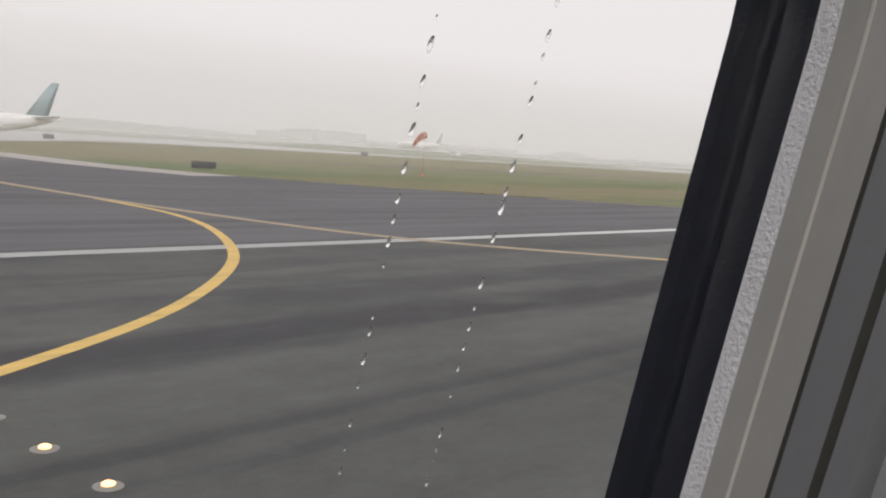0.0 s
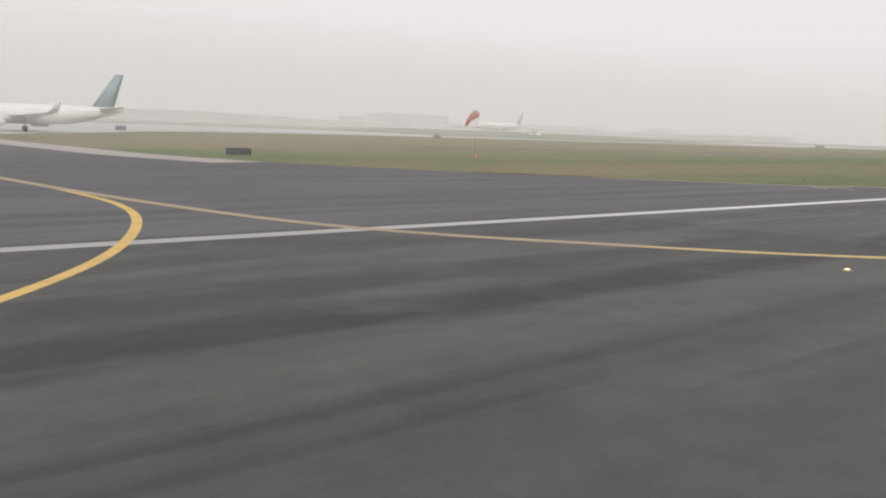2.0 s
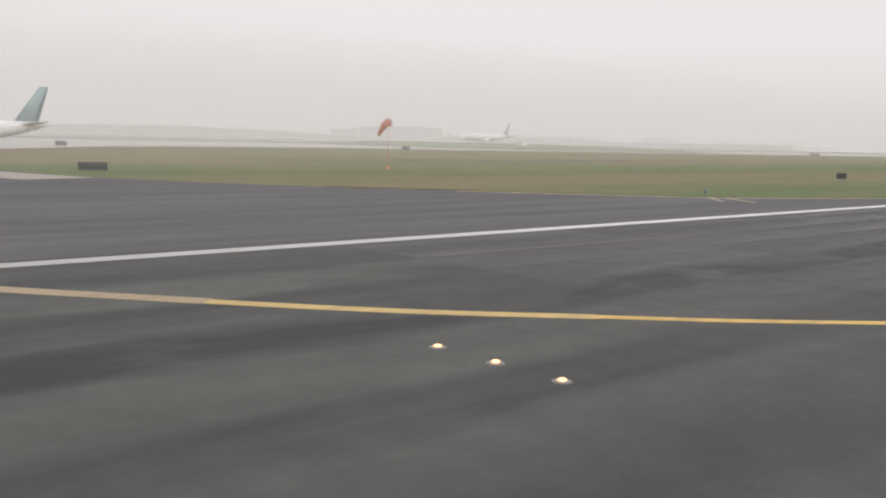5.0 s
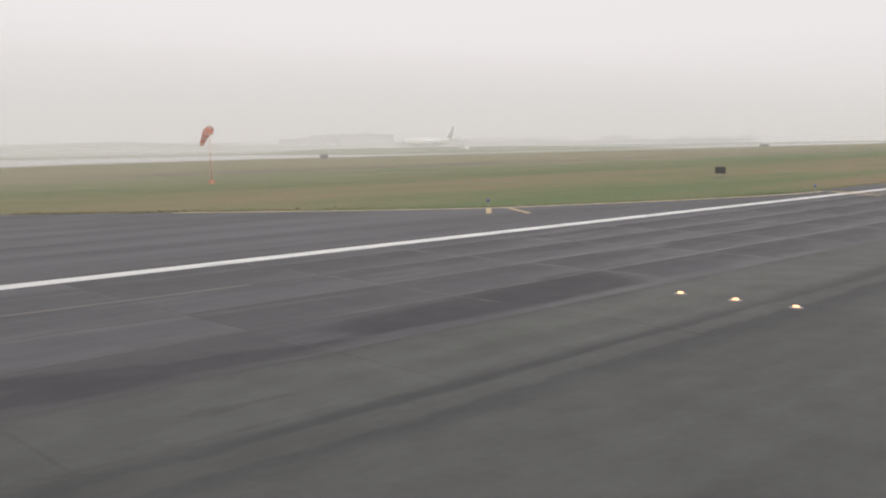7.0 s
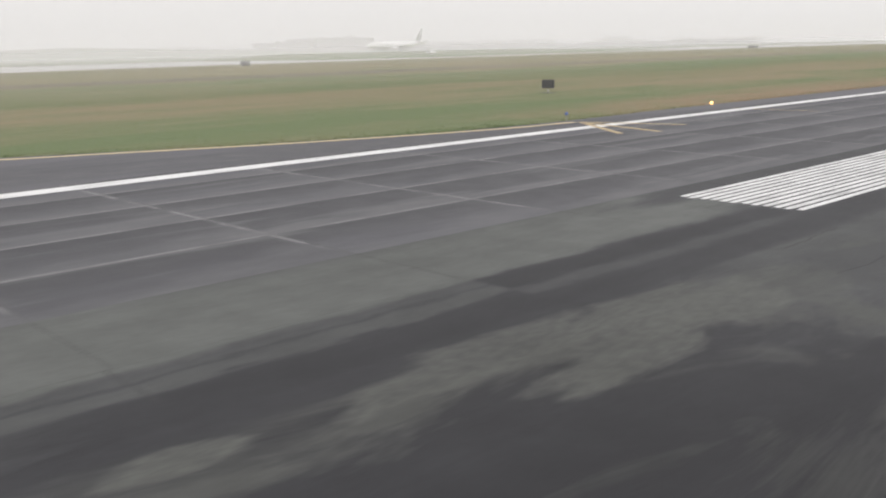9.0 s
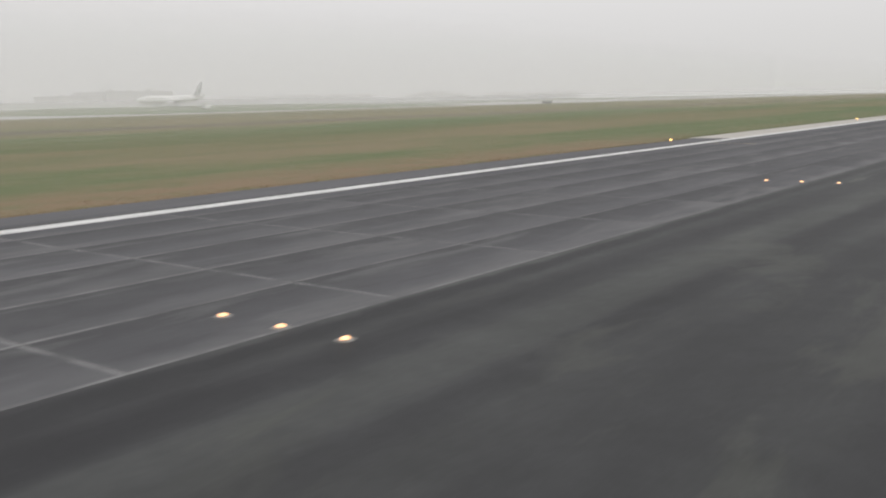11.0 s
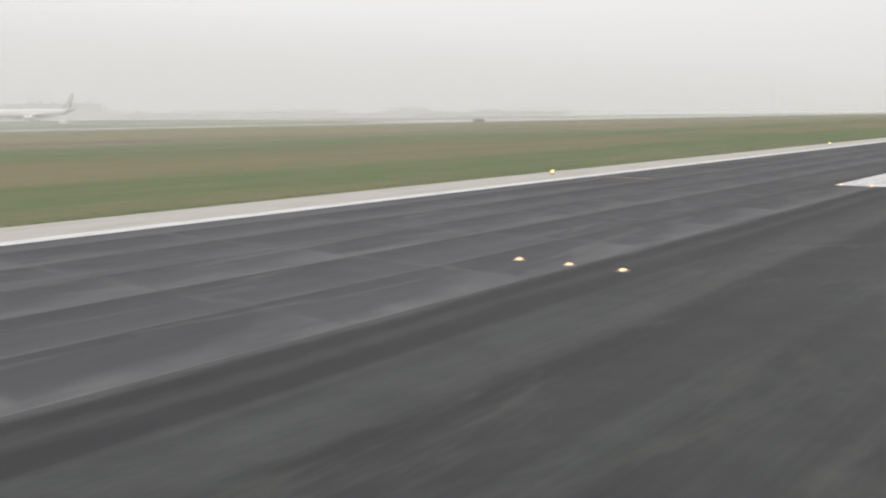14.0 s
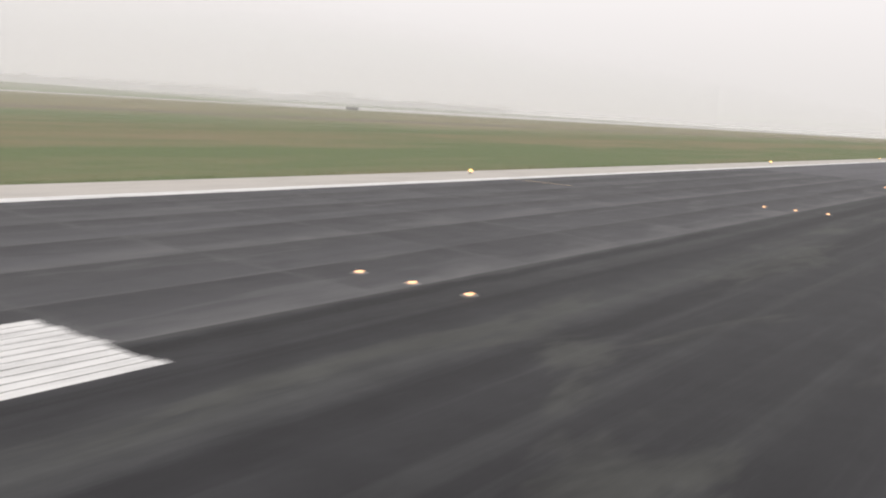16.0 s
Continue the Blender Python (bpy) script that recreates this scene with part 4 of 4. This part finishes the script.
def bus(at):
    car = thing("apron_bus", "white apron bus standing near the far airliner", "bus", at)
    body = part("body", boxed(-5.5, 5.5, -1.35, 1.35, 0.45, 3.4, 0.25), M_PLANE, car)
    for s in (-1, 1):
        part("window_band", boxed(-5.0, 5.0, 1.34 * s - 0.02, 1.34 * s + 0.02, 1.75, 2.75, 0.01), M_PANE_DARK, body)
        for x in (-3.6, 3.6):
            shaded(part("wheel", turned([(0, -0.15), (0.42, -0.15), (0.5, -0.08), (0.5, 0.08), (0.42, 0.15), (0, 0.15)], 14, m=pose(x, 1.15 * s, 0.5, 90, 0, 0)), M_TYRE, car))
    return car


bus(pose(301, 352, 1.12, 0, 0, 60))


# ---- distance ----
def hall(x0, x1, y0, y1, height, bays, label):
    """A low airport hall with a flat roof, a door and a window in every other bay."""
    house = thing("airport_hall", label, "building", pose(x0, y0, 0), "far halls")
    w, d = x1 - x0, y1 - y0
    part("wall", boxed(0, w, 0, d, -0.2, height, 0.1), M_FAR_WALL, house)
    roof = part("roof", boxed(-0.8, w + 0.8, -0.8, d + 0.8, height, height + 0.7, 0.1), M_FAR_ROOF, house)
    for i in range(3):
        u = w * (0.2 + 0.28 * i)
        part("roof_unit", boxed(u, u + 3.5, d * 0.3, d * 0.3 + 3.0, height + 0.7, height + 1.9, 0.15), M_FAR_ROOF, roof)
    for i in range(bays):
        u = (i + 0.5) * w / bays
        if i % 2:
            part("window", boxed(u - 2.2, u + 2.2, -0.06, 0.02, height * 0.45, height * 0.75, 0.02), M_FAR_PANE, house)
        else:
            part("door", boxed(u - 2.6, u + 2.6, -0.08, 0.02, -0.1, height * 0.6, 0.03), M_FAR_ROOF, house)
    return house


hall(392, 428, 631, 665, 10.2, 5, "low grey airport hall almost lost in mist")
hall(429, 489, 628, 672, 13.4, 8, "long grey flat-roofed airport hall faded by mist")


def tree_line():
    """A long uneven belt of trees beyond the halls: small leafy facets in rising and falling crowns."""
    rng = random.Random(23)
    bm = bmesh.new()
    x = 330.0
    while x < 1700.0:
        swell = noise.noise(Vector((x * 0.011, 9.0, 0))) + 0.6 * noise.noise(Vector((x * 0.035, 4.0, 0)))
        height = max(5.0, 9.5 + 7.5 * swell) + rng.uniform(0, 2.0)
        height += 11.0 * math.exp(-(((x - 487) / 8) ** 2)) + 7.0 * math.exp(-(((x - 533) / 15) ** 2))
        for _ in range(90):
            u, v, w = rng.gauss(0, 0.5), rng.gauss(0, 0.5), rng.random()
            p = Vector((x + u * 8, 716 + v * 7, height * (0.03 + 0.97 * w * max(0.2, 1 - 0.45 * abs(u)))))
            s = rng.uniform(0.7, 1.9)
            bm.faces.new([bm.verts.new(p + Vector((rng.uniform(-s, s), rng.uniform(-s, s), rng.uniform(-s, s)))) for _ in range(3)])
        x += rng.uniform(3.5, 7.0)
    return tagged(part("tree_line", bm, M_FAR_LEAF), "long belt of trees greyed by mist", "trees", kind="stuff")


tree_line()


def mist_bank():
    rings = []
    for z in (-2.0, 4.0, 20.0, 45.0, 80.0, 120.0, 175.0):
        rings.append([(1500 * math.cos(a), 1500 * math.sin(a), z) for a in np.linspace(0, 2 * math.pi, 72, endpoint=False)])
    return tagged(part("backdrop", loft(rings, caps=False), M_MIST), "pale glowing ring standing in for mist in the far distance", "backdrop", kind="structure")


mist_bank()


def mist_curtain(y, name, mat):
    """An upright see-through sheet standing in for ground mist, along one line of the plan."""
    bm = bmesh.new()
    cols = [(x, y + (2 if y < 100 else 5) * noise.noise(Vector((x * 0.006, y, 0)))) for x in range(-900, 2401, 60)]
    rows = [[bm.verts.new((cx, cy, z)) for cx, cy in cols] for z in (-0.03, 3.5, 9.0, 30.0, 66.0)]
    for a, c in zip(rows, rows[1:]):
        for i in range(len(cols) - 1):
            bm.faces.new((a[i], a[i + 1], c[i + 1], c[i]))
    ob = part(name, bm, mat)
    return tagged(ob, "thin see-through sheet standing in for mist over the far grass", "mist", kind="stuff")


for far, veil in zip((78,), M_VEILS):
    mist_curtain(far, "mist_veil", veil)
# two added glowing sheets across the airfield imitate haze on what lies behind
tagged(mist_curtain(226, "haze_glow_sheet", M_MIST_GLOW_NEAR), "glowing see-through sheet standing in for haze across the airfield", "backdrop", kind="structure")
tagged(mist_curtain(446, "mist_glow_sheet", M_MIST_GLOW_FAR), "glowing see-through sheet standing in for mist over the far airfield", "backdrop", kind="structure")


# ---- cabin window of the aircraft that the view starts from ----
EYE = Vector(PATH[0][1])
LEAN = radians(10.4)
RIGHT = Vector((1, 0, 0))
UP = Vector((0, -math.sin(LEAN), math.cos(LEAN)))
OUT = Vector((0, math.cos(LEAN), math.sin(LEAN)))
HALF_W, HALF_H, CORNER = 0.1525, 0.20, 0.09
CENTRE = EYE + RIGHT * 0.172 + OUT * 0.157 - UP * 0.087


def window_ring(grow, depth, steps=9):
    """A rounded rectangle round the window's middle, grown outwards, at a depth into the cabin."""
    ring = []
    r = CORNER + grow
    for sx, sy, a0 in ((1, 1, 0), (-1, 1, 90), (-1, -1, 180), (1, -1, 270)):
        for i in range(steps):
            a = radians(a0 + 90 * i / (steps - 1))
            u = sx * (HALF_W - CORNER) + r * math.cos(a)
            v = sy * (HALF_H - CORNER) + r * math.sin(a)
            ring.append(CENTRE + RIGHT * u + UP * v - OUT * depth)
    return ring


def window_band(name, steps, mat, parent, label=""):
    return shaded(part(name, loft([window_ring(g, d) for g, d in steps], caps=False), mat, parent, label))


cabin = thing("window_1", "aircraft cabin window with black seal and pale moulded surround", "window", kind="structure")
window_band("seal", [(-0.004, -0.004), (0.0, 0.0), (0.0045, 0.0025), (0.0050, 0.008), (0.0018, 0.0122), (0.0012, 0.0135), (0.0004, 0.0200), (0.0015, 0.0245)], M_SEAL, cabin, "glossy black rubber seal")
window_band("foam_reveal", [(0.0015, 0.0245), (0.0040, 0.0252), (0.0075, 0.0275), (0.0105, 0.0290)], M_FOAM, cabin, "white pebbled foam reveal")
window_band("inner_trim", [(0.0105, 0.0290), (0.0150, 0.0310), (0.0200, 0.0330), (0.0246, 0.0333)], M_TRIM, cabin, "moulded trim ring, its grey darkened for cabin shade")
window_band("trim_lip", [(0.0246, 0.0333), (0.0248, 0.0343), (0.0252, 0.0346), (0.0256, 0.0343), (0.0258, 0.0334)], M_LIP_HIGHLIGHT, cabin, "thin raised lip on the trim, paled to stand in for its highlight")
window_band("outer_trim", [(0.0258, 0.0334), (0.0330, 0.0330), (0.0440, 0.0350), (0.0590, 0.0372)], M_TRIM, cabin)
window_band("shade_groove", [(0.0590, 0.0372), (0.0593, 0.0332), (0.0650, 0.0333), (0.0655, 0.0373)], M_TRIM_DARK, cabin, "dark shade track groove")
window_band("shade_track", [(0.0655, 0.0373), (0.0670, 0.0380), (0.1085, 0.0394), (0.1100, 0.0396)], M_PANEL, cabin)
window_band("outer_groove", [(0.1100, 0.0396), (0.1103, 0.0352), (0.1270, 0.0354), (0.1275, 0.0400)], M_TRIM_DARK, cabin)
window_band("wall_panel", [(0.1275, 0.0400), (0.1290, 0.0406), (0.1560, 0.0432), (0.2000, 0.0470), (0.2000, 0.0100), (0.0060, -0.0060), (-0.004, -0.004)], M_PANEL, cabin, "cabin wall panel round the window, its grey darkened for cabin shade")


def pane():
    outer, inner = window_ring(0.0005, 0.0), window_ring(0.0005, -0.004)
    ob = part("pane", loft([outer, inner]), M_GLASS, cabin, "clear window pane with rain tracks")
    ob.visible_shadow = False
    return ob


pane()

# rain drops in two slanting tracks on the outer face of the pane
TRACK_A = (0.00, 0.055, 0.13, 0.18, 0.23, 0.31, 0.375, 0.42, 0.47, 0.52, 0.635, 0.67, 0.735, 0.795, 0.885, 0.945, 1.0)
TRACK_B = (0.0, 0.067, 0.107, 0.16, 0.195, 0.27, 0.325, 0.375, 0.408, 0.47, 0.565, 0.615, 0.657, 0.70, 0.745, 0.805, 0.89, 0.925, 0.95, 1.0)
SIZES_A = (4, 10, 8, 5, 9, 8, 7, 6, 7, 3, 4, 6, 8, 4, 5, 3, 5)
SIZES_B = (8, 9, 6, 5, 8, 8, 9, 7, 12, 8, 9, 5, 7, 6, 6, 4, 7, 4, 3, 7)


def raindrop(spot, size):
    rings = []
    for h, w in ((0.0, 1.0), (0.25, 0.95), (0.5, 0.75), (0.66, 0.45), (0.72, 0.12)):
        ring = []
        for a in np.linspace(0, 2 * math.pi, 12, endpoint=False):
            tall = 2.3 if math.sin(a) > 0 else 1.5
            ring.append(spot + RIGHT * (size * w * (0.72 * math.cos(a) + 0.16 * tall * math.sin(a))) + UP * (size * w * tall * math.sin(a)) + OUT * (0.0041 + size * h))
        rings.append(ring)
    drop = shaded(part("raindrop", loft(rings), M_WATER, None))
    return tagged(drop, "clear raindrop clinging to the outer window pane", "raindrop", "raindrops")


def pane_point(u, v):
    return CENTRE + RIGHT * u + UP * v


for track, sizes, (u0, v0), (u1, v1) in ((TRACK_A, SIZES_A, (-0.0035, 0.0901), (-0.0063, -0.0329)), (TRACK_B, SIZES_B, (0.0436, 0.1016), (0.0322, -0.0458))):
    for t, s in zip(track, sizes):
        raindrop(pane_point(u0 + (u1 - u0) * t, v0 + (v1 - v0) * t), s * 0.00012)


# ---- grass edge and paving slabs ----
def grass_fringe():
    """Tufts along the pavement's far edge."""
    rng = random.Random(11)
    bm = bmesh.new()

    def tuft(x, y):
        for _ in range(3):
            h, w, a = rng.uniform(-0.038, -0.005), rng.uniform(0.04, 0.10), rng.uniform(0, math.pi)
            dx, dy = w * math.cos(a), w * math.sin(a)
            lx, ly = rng.uniform(-0.12, 0.12), rng.uniform(-0.12, 0.12)
            bm.faces.new([bm.verts.new(p) for p in ((x - dx, y - dy, -0.05), (x + dx, y + dy, -0.05), (x + lx, y + ly, h))])

    for _ in range(9000):
        x = rng.uniform(10, 330)
        y = (33.25 if x > 97 else 32.75) + rng.expovariate(1.6)
        tuft(x, y + 0.15 * noise.noise(Vector((x * 0.7, 0, 0))))
    border = smooth_line([(14, 32.7), (9.5, 33.1), (0, 36.1), (-9.8, 40.8), (-16.5, 46.6), (-22, 52.2), (-31, 61.4)], 0.05)
    for _ in range(3500):
        q = rng.choice(border)
        k = rng.expovariate(1.4)
        tuft(q.x + k * 0.6, q.y + k * 0.8)
    return tagged(part("grass_fringe", bm, M_GRASS), "uneven grass tufts along the pavement edge", "grass", kind="stuff")


grass_fringe()

slab_mesh = bpy.data.meshes.new("slab")
slab_bm = boxed(-SLAB / 2 + 0.025, SLAB / 2 - 0.025, -LANE / 2 + 0.03, LANE / 2 - 0.03, -0.05, 0.0)
slab_bm.to_mesh(slab_mesh)
slab_bm.free()
slab_mesh.materials.append(M_SLAB)
pale_mesh = bpy.data.meshes.new("pale_slab")
pale_bm = boxed(-SLAB / 2 + 0.008, SLAB / 2 - 0.008, -LANE / 2 + 0.003, LANE / 2 + 0.024, -0.05, 0.0)
pale_bm.to_mesh(pale_mesh)
pale_bm.free()
pale_mesh.materials.append(M_LANES)
for lane in range(-1, 5):
    for col in range(50):
        slab = new("slab", pale_mesh if lane < 0 and col < 12 else slab_mesh)
        slab.location = (X_SLAB + SLAB * (col + 0.5), Y_SLAB + LANE * (lane + 0.5), 0.0004 * math.sin(col * 3.1 + lane * 1.7) + 0.0004)
        slab.parent = runway
rest = bmesh.new()
for lane in range(-1, 5):
    for col in range(50, 78):
        box(rest, X_SLAB + SLAB * col + 0.03, X_SLAB + SLAB * (col + 1) - 0.03, Y_SLAB + LANE * lane + 0.03, Y_SLAB + LANE * (lane + 1) - 0.03, -0.05, 0.0)
tagged(part("far_slabs", rest, M_SLAB_FAR, runway), kind="stuff")
